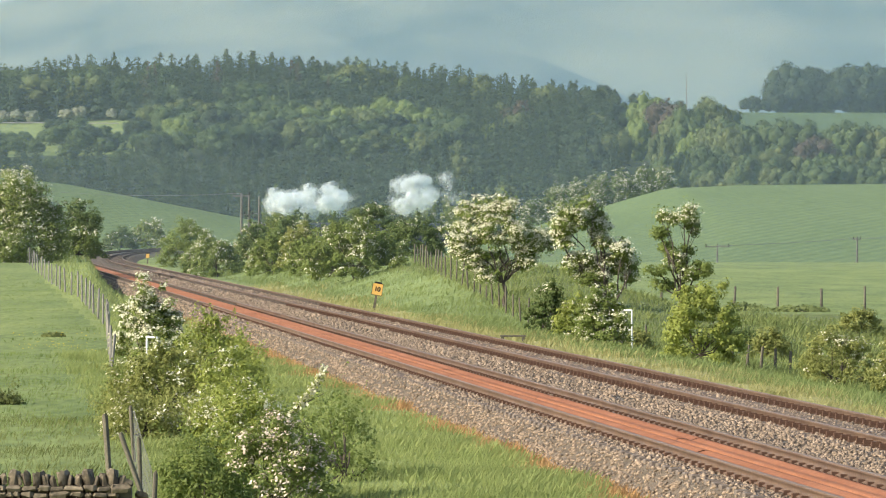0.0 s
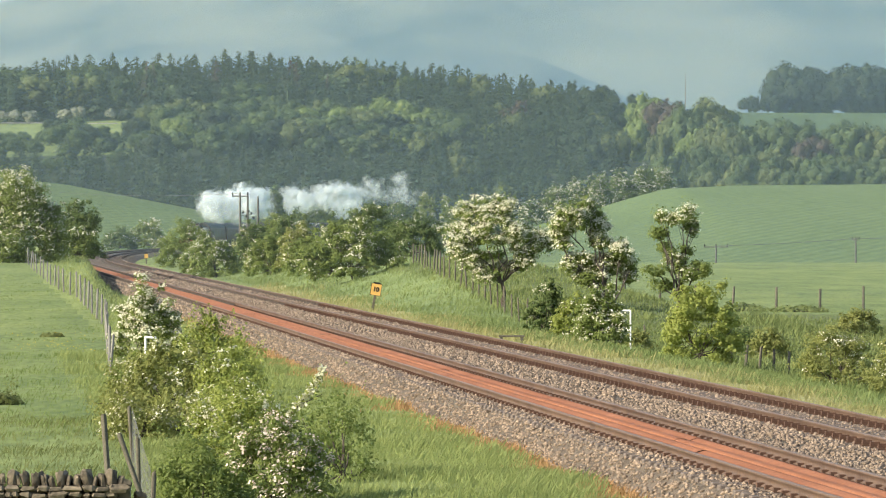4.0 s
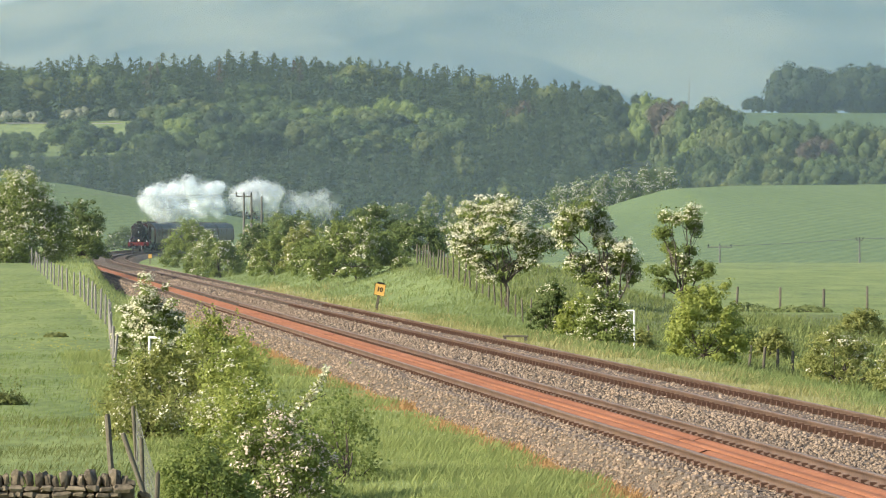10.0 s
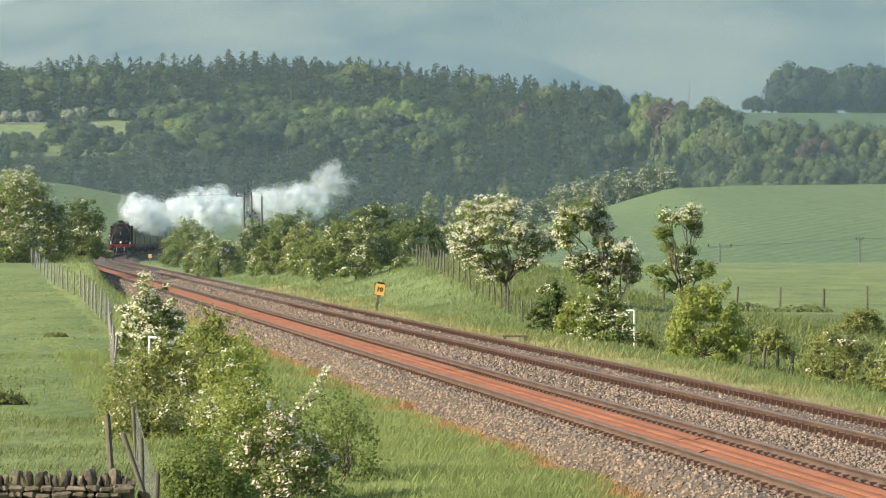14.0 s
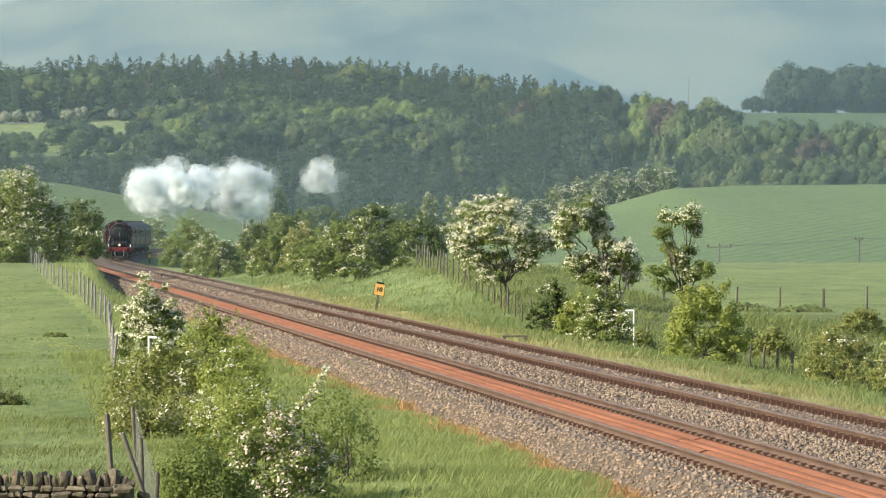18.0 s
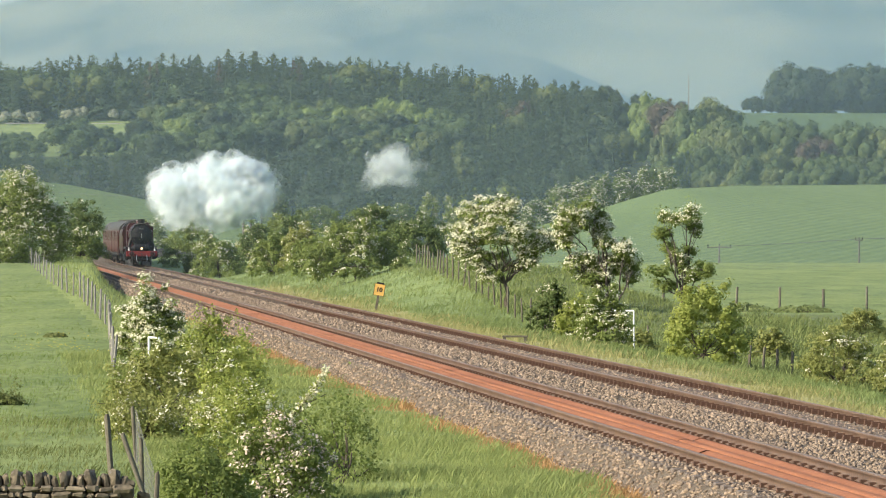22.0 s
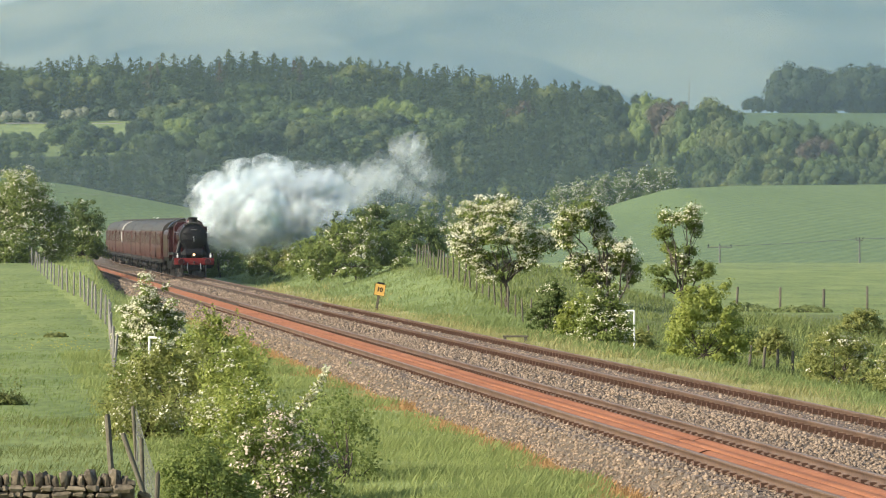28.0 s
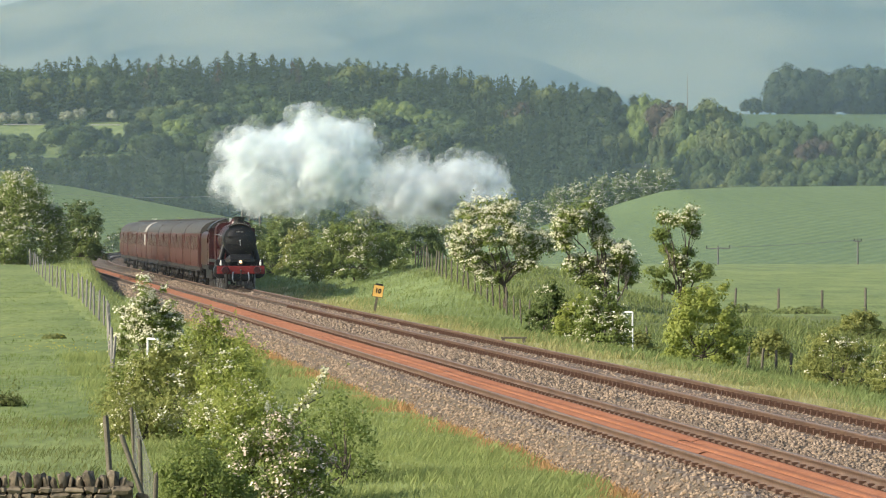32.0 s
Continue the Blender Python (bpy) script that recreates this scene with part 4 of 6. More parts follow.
def build_woods():
    rng = np.random.default_rng(7)
    pines, rounds = [pine_shape(rng) for _ in range(8)], [round_shape(rng) for _ in range(8)]
    kinds = {"pine": [], "broad": [], "bright": [], "russet": [], "dark": [], "olive": []}
    y = 1290.0
    while y < 2190:
        half = 0.098 * y
        x = -half
        while x < half:
            px, py = x + rng.uniform(-2.0, 2.0), y + rng.uniform(-18, 18)
            u = px / py
            z = float(ground_z(px, py))
            east = u > 0.037
            plantation = py < 1640 or u > 0.004
            x += rng.uniform(3.6, 5.6) if plantation and not east else rng.uniform(4.0, 5.8) if py > 1900 else rng.uniform(7.0, 10.5)
            # the clearing, the gap beside the plantation and the open fields above
            if u < -0.0605 and 1815 < py < 1935:
                continue
            if 0.0345 < u < 0.040 and py > 1480 or u > 0.038 and py > 1700 or u > 0.058 and py > 1640:
                continue
            row = lambda h, w: (px, py, z - 0.5, h, w, rng.uniform(0, 6.28))
            r = rng.random()
            if east:
                kinds["broad" if r < 0.55 else "olive" if r < 0.7 else "pine"].append(row(rng.uniform(8, 13), rng.uniform(0.9, 1.3)))
            elif u > 0.004:
                # Dark-leaved trees towards the east edge imitate the shade on that side.
                kinds["dark" if u > 0.027 and r < 0.35 else "pine" if r < 0.95 else "olive"].append(row(rng.uniform(11, 15) if py < 1640 else rng.uniform(14, 19), rng.uniform(1.0, 1.4)))
            elif 1590 < py < 1820 and u < -0.058:
                kinds["pine" if r < 0.6 else "broad"].append(row(rng.uniform(6, 8) if py < 1750 else 9 if -0.0765 < u < -0.069 else rng.uniform(4.5, 5.6), rng.uniform(1.3, 1.8)))
            elif py < 1640:
                kinds["pine"].append(row(rng.uniform(7, 13), rng.uniform(1.15, 1.7)))
            elif py < 1880:
                kinds["broad" if r < 0.58 else "olive" if r < 0.80 else "dark" if r < 0.93 else "bright"].append(row(rng.uniform(9.5, 14.5), rng.uniform(1.2, 1.6)))
            else:
                kinds["pine" if r < 0.95 else "broad"].append(row(rng.uniform(13.5, 18.5), rng.uniform(1.3, 1.9)))
        y += rng.uniform(34, 44)
    for i in range(46):
        # the low edge of the wood below the clearing
        u, py = rng.uniform(-0.092, -0.058), rng.uniform(1715, 1800)
        px, tall = u * py, -0.0765 < u < -0.069
        kinds["broad" if i % 3 else "dark"].append((px, py, float(ground_z(px, py)) - 0.5, 10 if tall else rng.uniform(5.0, 7.0) - (py - 1715) * 0.02, 1.5, i))
    for i in range(26):
        px, py = rng.uniform(167, 300), rng.uniform(2490, 2580)
        kinds["dark"].append((px, py, float(ground_z(px, py)) - 5.0, rng.uniform(24, 31), 1.0, rng.uniform(0, 6.28)))
    for i in range(24):
        px = 165 + i * 5.5
        kinds["dark"].append((px, 2492 + (i * 7) % 11, float(ground_z(px, 2495)) - 6.0, 28 + (i * 5) % 6 - (4 if i == 0 else 0), 0.95, i * 1.3))
    for px, h in ((148, 9), (152, 10), (157, 8), (163, 12)):
        kinds["dark"].append((px, 2485, float(ground_z(px, 2485)) - 1, h, 1.1, px))
    spires = []
    for u, py, h, wide, kind in SPECIMENS:
        px = u * 0.001 * py
        row = (px, py, float(ground_z(px, py)) - 1, h, wide, px * 1.7)
        (spires if kind == "russet_pine" else kinds[kind]).append(row)
    may = [(u * 0.001 * py, py, float(ground_z(u * 0.001 * py, py)) - 0.5, h, w, u) for u, py, h, w in MAY_TREES]
    plant_wood("may_trees", rounds, may, M_MAYTREE, "whitish flowering hawthorns along a woodland clearing", "woodland")
    plant_wood("russet_conifers", pines, spires, M_RUSSET, "browned dying conifers standing in the wood", "woodland")
    plant_wood("conifer_wood", pines, kinds["pine"], M_PINE, "dense dark green conifers covering the valley side", "woodland")
    plant_wood("broadleaf_wood", rounds, kinds["broad"], M_BROAD, "mixed green broadleaf trees on the far slope", "woodland")
    plant_wood("olive_wood", rounds, kinds["olive"], M_OLIVE, "yellowish green broadleaf trees on the far slope", "woodland")
    plant_wood("hilltop_wood", rounds, kinds["dark"], M_DARKWOOD, "dark mature trees on the skyline, with dark ones painting the wood's shaded edge", "woodland")
    plant_wood("bright_wood", rounds, kinds["bright"], M_BRIGHT, "pale fresh green broadleaf trees among the conifers", "woodland")
    plant_wood("russet_wood", rounds, kinds["russet"], M_RUSSET, "russet brown trees scattered through the wood", "woodland")


build_woods()


# ---- lineside things ----
def build_wall():
    rng = random.Random(11)
    w = thing("drystone_wall", pose(0, 65, -0.95), "grey-brown drystone field wall with upright cope stones", "stone wall", kind="structure")

    def stone(lx, ly, lz, seed):
        r = np.random.default_rng(seed)
        g = Geo().box(-lx / 2, lx / 2, -ly / 2, ly / 2, 0, lz, min(lx, ly, lz) * 0.34)
        g.v = [tuple(np.array(p) + r.normal(size=3) * min(lx, lz) * 0.12) for p in g.v]
        return made("stone", g, M_WALL, True)

    sizes = [(rng.uniform(0.07, 0.25), rng.uniform(0.055, 0.092)) for _ in range(16)]
    long = [stone(lx, 0.22, lz, k) for k, (lx, lz) in enumerate(sizes)]
    tops = [(rng.uniform(0.05, 0.12), rng.uniform(0.12, 0.21)) for _ in range(10)]
    cope = [stone(lx, 0.30, lz, 40 + k) for k, (lx, lz) in enumerate(tops)]
    core = Geo().box(-9.5, -3.98, -0.12, 0.12, 0, 1.0)
    part("hearting", core, M_WALL, w)
    for row in range(13):
        x = -7.9
        while x < -4.0 - row * 0.012:
            k = rng.randrange(16)
            lx = sizes[k][0]
            part("stone", long[k], None, w, at=pose(x + lx / 2, -0.17 + rng.uniform(-0.02, 0.02), row * 0.08 + rng.uniform(-0.008, 0.008), rng.uniform(-4, 4), rng.uniform(-4, 4), rng.uniform(-7, 7)))
            x += lx + 0.008
    x = -7.9
    while x < -4.15:
        k = rng.randrange(10)
        lx = tops[k][0]
        part("cope_stone", cope[k], None, w, at=pose(x + lx / 2, 0, 1.0 + rng.uniform(0, 0.03), rng.uniform(-6, 6), rng.uniform(-16, 16), rng.uniform(-12, 12)))
        x += lx + rng.uniform(-0.005, 0.02)
    for x, z in ((-4.05, 1.02), (-3.86, 0.86), (-3.72, 0.70)):
        part("stone", long[0], None, w, at=pose(x, -0.02, z, 0, 12, 20))


build_wall()


def post_mesh(h, r, seed, square=False, mat=None):
    rng = np.random.default_rng(seed)
    if square:
        g = Geo().box(-r, r, -r, r, -0.35, h, r * 0.15)
    else:
        g = Geo().turned([(r * 1.05, -0.35), (r, 0.1), (r * 0.97, h - 0.03), (r * 0.7, h)], 9)
    g.v = [(x + 0.012 * math.sin(z * 3 + seed), y, z) if z < h - 0.05 else (x, y, z + rng.normal() * 0.01) for x, y, z in g.v]
    return made("post", g, mat or M_POST, True)


POSTS = [post_mesh(1.18, 0.040, 1), post_mesh(1.25, 0.046, 2), post_mesh(1.08, 0.038, 3)]
STOUT = [post_mesh(1.32, 0.085, 4), post_mesh(1.45, 0.075, 5)]
GREY = [post_mesh(1.12, 0.038, 11, False, M_GREYPOST), post_mesh(1.2, 0.044, 12, False, M_GREYPOST)]


def fence(points, spacing, label, wires=(0.25, 0.55, 0.85, 1.1), net=0, seed=0, kit=None):
    """Posts along a line of places on the ground, with wires strung between."""
    rng = random.Random(seed)
    t = thing("fence", Matrix(), label, "fence")
    pts, carry = [], 0.0
    for (x0, y0), (x1, y1) in zip(points, points[1:]):
        d = math.hypot(x1 - x0, y1 - y0)
        s = carry
        while s < d:
            pts.append((x0 + (x1 - x0) * s / d, y0 + (y1 - y0) * s / d))
            s += spacing
        carry = s - d
    tops = []
    for x, y in pts:
        z = float(ground_z(x, y))
        m = pose(x, y, z, rng.uniform(-3, 3), rng.uniform(-4, 4), rng.uniform(0, 360))
        part("post", rng.choice(kit or POSTS), None, t, at=m)
        tops.append((x, y, z))
    for h in wires:
        g = Geo()
        for a, b in zip(tops, tops[1:]):
            g.rod((a[0], a[1], a[2] + h), (b[0], b[1], b[2] + h - 0.01), 0.0020, n=4)
        part("wire", g, M_WIRE, t)
    if net:
        g = Geo()
        for a, b in zip(tops, tops[1:]):
            n = int(math.hypot(b[0] - a[0], b[1] - a[1]) / net)
            for k in range(1, n):
                u = k / n
                x, y, z = (a[i] + (b[i] - a[i]) * u for i in range(3))
                g.rod((x, y, z + 0.06), (x, y, z + 1.03), 0.0012, n=3)
        tagged(part("netting", g, M_WIRE, t, "grey woven stock netting"), kind="stuff")
    return t


fence([(-3.80, 66.5), (-4.45, 75.5), (-5.36, 88)], 10.6, "weathered post and wire netting fence beside the wall", (0.1, 0.25, 0.4, 0.55, 0.75, 1.0), 0.28, 1, [post_mesh(1.02, 0.034, 14)])
fence([(-8.6, 132), (-12.3, 186), (-16.8, 235), (-19.2, 256), (-21.9, 282), (-27.0, 331), (-33.0, 380)], 7.5, "grey post and wire fence along the pasture edge", (0.1, 0.3, 0.5, 0.7, 0.95, 1.1), 0.5, 2, GREY)
fence([beside(192, 10.6), beside(204, 9.2), beside(266, 10.0), beside(300, 11.5)], 3.3, "dark weathered post and wire boundary fence", (0.3, 0.6, 0.9), 0, 3)
fence([(5.4, 316), (9.0, 306), (17.0, 300), (33.0, 296)], 2.6, "field fence of weathered round posts in rough grass", (0.4, 0.8, 1.05), 0, 4, STOUT)
fence([(9.9, 173.5), (11.6, 168.5)], 1.25, "low row of dark stakes at the foot of the bank", (0.4, 0.65), 0, 6, [post_mesh(0.82, 0.05, 13)])
fence([(-0.2, 345), (0.6, 342)], 0.5, "short run of pale closely set fence stakes", (0.4, 0.7), 0, 5, [post_mesh(0.85, 0.04, 15, False, M_GREYPOST)])


def lone_post(x, y, m, mesh, label):
    t = thing("fence_post", pose(x, y, float(ground_z(x, y))) @ m, label, "post", "old posts by the wall")
    part("stake", mesh, None, t)


lone_post(-4.51, 69.5, pose(0, 0, 0, 0, -4, 0), post_mesh(1.62, 0.042, 6), "tall weathered stake standing behind the wall")
lone_post(-3.86, 68.5, pose(0, 0, 0, 0, -19, 0), post_mesh(1.5, 0.036, 7), "thin old stake leaning beside the wall")


def build_sign(x, y, lean, size, tall, text, label):
    t = thing("trackside_sign", pose(x, y, float(ground_z(x, y)), 0, lean, 0), label, "sign", "speed signs")
    part("sign_post", Geo().box(-0.06, 0.06, -0.03, 0.03, -0.3, tall - size * 0.9, 0.01), M_POST, t)
    g = Geo().box(-size * 0.44, size * 0.44, -0.06, -0.03, tall - size, tall, 0.012)
    board = part("sign_board", g, M_SIGN, t, "amber sign board with black figures")
    rim = Geo()
    for x0, x1, z0, z1 in ((-0.45, 0.45, -0.03, 0.0), (-0.45, 0.45, -1.0, -0.97), (-0.45, -0.42, -1.0, 0.0), (0.42, 0.45, -1.0, 0.0)):
        rim.box(size * x0, size * x1, -0.066, -0.028, tall + size * z0, tall + size * z1)
    part("sign_rim", rim, M_INK, board)
    part("cap", Geo().box(-size * 0.3, size * 0.3, -0.07, 0.0, tall, tall + 0.07, 0.01), M_INK, t)
    if text:
        c = bpy.data.curves.new("sign_figures", "FONT")
        c.body, c.size, c.align_x, c.align_y, c.extrude = text, size * 0.52, "CENTER", "CENTER", 0.004
        c.offset = 0.012
        c.materials.append(M_INK)
        ob = new("sign_figures", c)
        ob.parent = board
        ob.matrix_basis = pose(0, -0.066, tall - size * 0.5, 90, 0, 0)


build_sign(-3.25, 238, 10, 0.56, 1.32, "10", "leaning timber post with an amber speed board")
build_sign(-30.9, 532, 0, 0.45, 1.05, "", "small amber board on a post far up the line")


def pipe_frame(x, y, tall, wide, label):
    z = float(ground_z(x, y))
    t = thing("pipe_handrail", pose(x, y, z), label, "handrail", "white handrails")
    part("upright", Geo().rod((0, 0, -0.1), (0, 0, tall), 0.032, n=10), M_PIPE, t)
    part("upright", Geo().rod((-wide, 0.6, -0.1), (-wide, 0.6, tall), 0.032, n=10), M_PIPE, t)
    part("top_rail", Geo().rod((0, 0, tall), (-wide, 0.6, tall), 0.032, n=10), M_PIPE, t)
    part("mid_rail", Geo().rod((0, 0, tall * 0.52), (-wide, 0.6, tall * 0.52), 0.028, n=10), M_PIPE, t)


pipe_frame(7.02, 189, 1.52, 0.8, "white painted tubular handrail beside a culvert")
pipe_frame(-7.78, 138.2, 0.95, 0.3, "white painted tubular handrail among the blossom")

box_thing = thing("cable_box", pose(*beside(172, 3.1), -0.62), "low grey timber cable trough end beside the ballast", "box")
part("lid", Geo().box(-0.25, 0.62, -0.2, 0.2, 0.24, 0.30, 0.01), M_POST, box_thing)
part("side", Geo().box(-0.22, -0.12, -0.18, 0.18, 0.0, 0.24, 0.01), M_POST, box_thing)
part("side", Geo().box(0.48, 0.58, -0.18, 0.18, 0.0, 0.24, 0.01), M_POST, box_thing)


def telegraph(x, y, top, arm, label, foot=0.0, name="telegraph_pole"):
    """A pole whose head stands top metres above the rails."""
    z = float(ground_z(x, y)) - foot
    tall = top - z
    t = thing(name, pose(x, y, z), label, "pole", "telegraph poles")
    part("pole", Geo().turned([(0.16, -0.3), (0.13, tall * 0.6), (0.10, tall)], 12), M_POLE, t, smooth=True)
    if arm:
        bar = part("crossarm", Geo().box(-arm / 2, arm / 2, -0.06, 0.06, tall - 0.35, tall - 0.22, 0.01), M_POLE, t)
        for k in (-0.46, 0.0, 0.46):
            part("insulator", Geo().turned([(0.05, tall - 0.22), (0.07, tall - 0.1), (0.09, tall), (0.03, tall + 0.16)], 8, Matrix.Translation((arm * k, 0, 0))), M_INK, bar)
    return t, z + tall


_, TOP = telegraph(-21.0, 530, 6.75, 1.7, "creosoted telegraph pole with a short crossarm")
telegraph(-20.25, 531, 6.7, 0, "plain creosoted pole paired with its neighbour")
telegraph(-19.25, 533, 6.45, 0, "plain creosoted stay pole in the bushes")
gear = thing("switch_gear", pose(-20.6, 530.4, TOP - 2.4), "black pole switch gear between two telegraph poles", "switch")
for k, (dx, dz) in enumerate(((-0.1, 0.4), (0.25, 0.0), (0.75, 0.35), (0.95, -0.1), (0.5, 0.55))):
    part("isolator", Geo().turned([(0.05, -0.12), (0.10, -0.04), (0.10, 0.06), (0.05, 0.14)], 8, pose(dx, -0.1, dz)), M_INK, gear)
part("stay_bar", Geo().rod((-0.5, 0, 0.1), (1.4, 0, 0.3), 0.03), M_POLE, gear)
telegraph(36.9, 684, 0.8, 3.3, "weathered line pole with a wide crossarm in the field", 2.3, "line_pole")
telegraph(55.7, 684, 1.75, 1.0, "weathered line pole standing in the field", 2.1, "line_pole")
telegraph(103, 2150, 68.1, 0, "tall thin mast on the wooded ridge", 0.0, "mast")


def wires(a, b, sag, label, spread=0.6, r=0.012):
    t = thing("overhead_wires", Matrix(), label, "wires", "overhead lines")
    for k in (-1, 0, 1):
        g, n = Geo(), 14
        pts = [Vector(a) * (1 - i / n) + Vector(b) * (i / n) + Vector((0, k * spread, -sag * 4 * (i / n) * (1 - i / n))) for i in range(n + 1)]
        for p, q in zip(pts, pts[1:]):
            g.rod(p, q, r, n=4)
        part("wire", g, M_WIRE, t)


wires((-21.0, 530, TOP), (-62.0, 640, TOP + 2.6), 1.0, "thin grey wires strung across the valley", 0.5)
wires((36.9, 684, 0.65), (55.7, 684, 1.65), 0.12, "thin grey wires strung between the field poles", 0.3, 0.028)
wires((55.7, 684, 1.65), (78.0, 684, 2.4), 0.12, "thin grey wires strung on past the field pole", 0.3, 0.028)


# ---- ballast stones and grass ----
def scatter_stones():
    rng = np.random.default_rng(21)
    base = np.array([(1, 0, 0), (-1, 0, 0), (0, 1, 0), (0, -1, 0), (0, 0, 1), (0, 0, -1)], float)
    tri = np.array([(0, 2, 4), (2, 1, 4), (1, 3, 4), (3, 0, 4), (2, 0, 5), (1, 2, 5), (3, 1, 5), (0, 3, 5)])
    prof = ((-6.2, -0.95), (-5.6, -0.62), (-5.15, -0.27), (-4.98, -0.19), (-3.8, -0.21), (-2.5, -0.19), (-1.9, -0.24), (-1.3, -0.19), (0, -0.21), (1.25, -0.19), (1.6, -0.24), (2.3, -0.62), (3.0, -0.95))
    vs, fs, n0 = [], [], 0
    for y0, y1, size, per in ((62, 105, 0.038, 75), (105, 170, 0.044, 40), (170, 260, 0.055, 18), (260, 400, 0.07, 8)):
        n = int((y1 - y0) * 9.0 * per)
        y = rng.uniform(y0, y1, n)
        e = rng.uniform(-5.85, 2.6, n)
        keep = (np.abs(e - NEAR_E) > 0.74) | (rng.random(n) < 0.06)
        y, e = y[keep], e[keep]
        n = len(y)
        x = line_x(y) + e * 0.9954
        yy = y + e * 0.0961
        z = np.interp(e, [p[0] for p in prof], [p[1] for p in prof])
        s = size * rng.uniform(0.55, 1.5, n)
        shape = base[None] * rng.uniform(0.6, 1.25, (n, 6, 3)) + rng.normal(size=(n, 6, 3)) * 0.22
        a = rng.uniform(0, 6.283, n)
        c, k = np.cos(a)[:, None], np.sin(a)[:, None]
        p = np.stack([shape[:, :, 0] * c - shape[:, :, 1] * k, shape[:, :, 0] * k + shape[:, :, 1] * c, shape[:, :, 2] * 0.75], -1) * s[:, None, None]
        p += np.stack([x, yy, z + s * 0.2], -1)[:, None, :]
        vs.append(p.reshape(-1, 3))
        fs.append((tri[None] + (np.arange(n) * 6)[:, None, None]).reshape(-1, 3) + n0)
        n0 += n * 6
    tagged(new("ballast_stones", quick("ballast_stones", np.concatenate(vs), np.concatenate(fs), M_STONE)), "loose pinkish grey crushed ballast stones", "ballast", kind="stuff")


scatter_stones()


def blades(rng, x, y, h, width, lean):
    """Grass blades as bent slips of three corners and a tip."""
    n = len(x)
    z = ground_z(x, y) - 0.03
    a = rng.uniform(0, 6.283, n)
    side = np.stack([np.cos(a), np.sin(a), np.zeros(n)], 1) * (width * 0.5)[:, None]
    d = rng.normal(size=(n, 2)) * lean + np.array([0.12, 0.03])
    root = np.stack([x, y, z], 1)
    mid = root + np.stack([d[:, 0] * h * 0.4, d[:, 1] * h * 0.4, h * 0.6], 1)
    tip = root + np.stack([d[:, 0] * h, d[:, 1] * h, h], 1)
    return np.stack([root - side, root + side, mid + side * 0.7, tip], 1).reshape(-1, 3)


def sow(name, mat, label, bands, inside, seed):
    rng = np.random.default_rng(seed)
    vs = []
    for y0, y1, per, h, w in bands:
        span = 0.096 * y1 * 2
        tufts = int((y1 - y0) * span * per)
        ty = rng.uniform(y0, y1, tufts)
        tx = rng.uniform(-1, 1, tufts) * 0.096 * ty
        e = tx - line_x(ty)
        ok = inside(tx, ty, e) & (rng.random(tufts) < 0.55 + 0.45 * soft_noise(tx, ty, 0.9))
        tx, ty = tx[ok], ty[ok]
        each = 4
        tall = np.repeat(rng.uniform(0.55, 1.3, len(tx)) * (1 + 0.35 * soft_noise(tx, ty, 0.5)), each)
        x = np.repeat(tx, each) + rng.normal(size=len(tx) * each) * 0.16 * (y0 / 80) ** 0.5
        y = np.repeat(ty, each) + rng.normal(size=len(tx) * each) * 0.25 * (y0 / 80) ** 0.5
        n = len(x)
        vs.append(blades(rng, x, y, h * tall * rng.uniform(0.6, 1.15, n), w * rng.uniform(0.7, 1.4, n), 0.28))
    v = np.concatenate(vs)
    tagged(new(name, quick(name, v, quads_of(len(v) // 4), mat)), label, "grass", kind="stuff")


def verge(x, y, e):
    return (e < -6.05 - 0.2 * np.sin(y * 0.7)) & (e > -12.5) & ~((e < -10) & (y > 150))


def bank(x, y, e):
    return (e > 4.5) & (e < 15)


def pasture(x, y, e):
    return (y > 96) & ((e < -9.5) | (e > 11)) & ~((np.abs(y - 65) < 0.5) & (x < -3.8))


sow("verge_grass", M_GRASS, "long pale seeding grass on the railway verges", ((60, 95, 170, 0.17, 0.0052), (95, 150, 60, 0.18, 0.009), (150, 240, 10, 0.19, 0.019), (240, 400, 3.6, 0.22, 0.033)), verge, 31)
sow("bank_grass", M_BANKGRASS, "long green grass on the railway bank", ((90, 150, 24, 0.20, 0.012), (150, 240, 12, 0.22, 0.017), (240, 400, 5, 0.25, 0.026)), bank, 38)
sow("pasture_grass", M_TURF, "short rough green pasture grass", ((95, 150, 14, 0.10, 0.017), (150, 300, 3.2, 0.07, 0.042)), pasture, 32)
sow("rough_grass", M_ROUGH, "coarse dull grass and weeds below the bank", ((140, 300, 5.5, 0.30, 0.03),), lambda x, y, e: (e > 9.5) & (e < 30) & (y < 303 - 0.6 * e), 36)
sow("lee_grass", M_LEE, "long dull meadow grass in the lee of the wall", ((66, 82, 75, 0.13, 0.007), (82, 108, 30, 0.12, 0.010)), lambda x, y, e: (e < -9.6) & (x < -3.6), 37)
sow("dry_verge_grass", M_DRY, "pale dry seeding grass beside the ballast", ((80, 150, 26, 0.16, 0.013), (150, 240, 9, 0.20, 0.026), (240, 330, 3.0, 0.24, 0.05)), lambda x, y, e: (e > 2.4) & (e < 6.0 + 0.8 * np.sin(y * 0.15)), 34)
sow("rust_dusted_grass", M_DEAD, "low grass stained orange by rust along the ballast edge", ((60, 100, 150, 0.12, 0.013), (100, 170, 70, 0.12, 0.02), (170, 260, 20, 0.12, 0.03)),
    lambda x, y, e: (e < -5.4) & (e > -6.2 - 0.3 * np.sin(y * 0.7) - 0.15 * np.sin(y * 1.9)), 33)


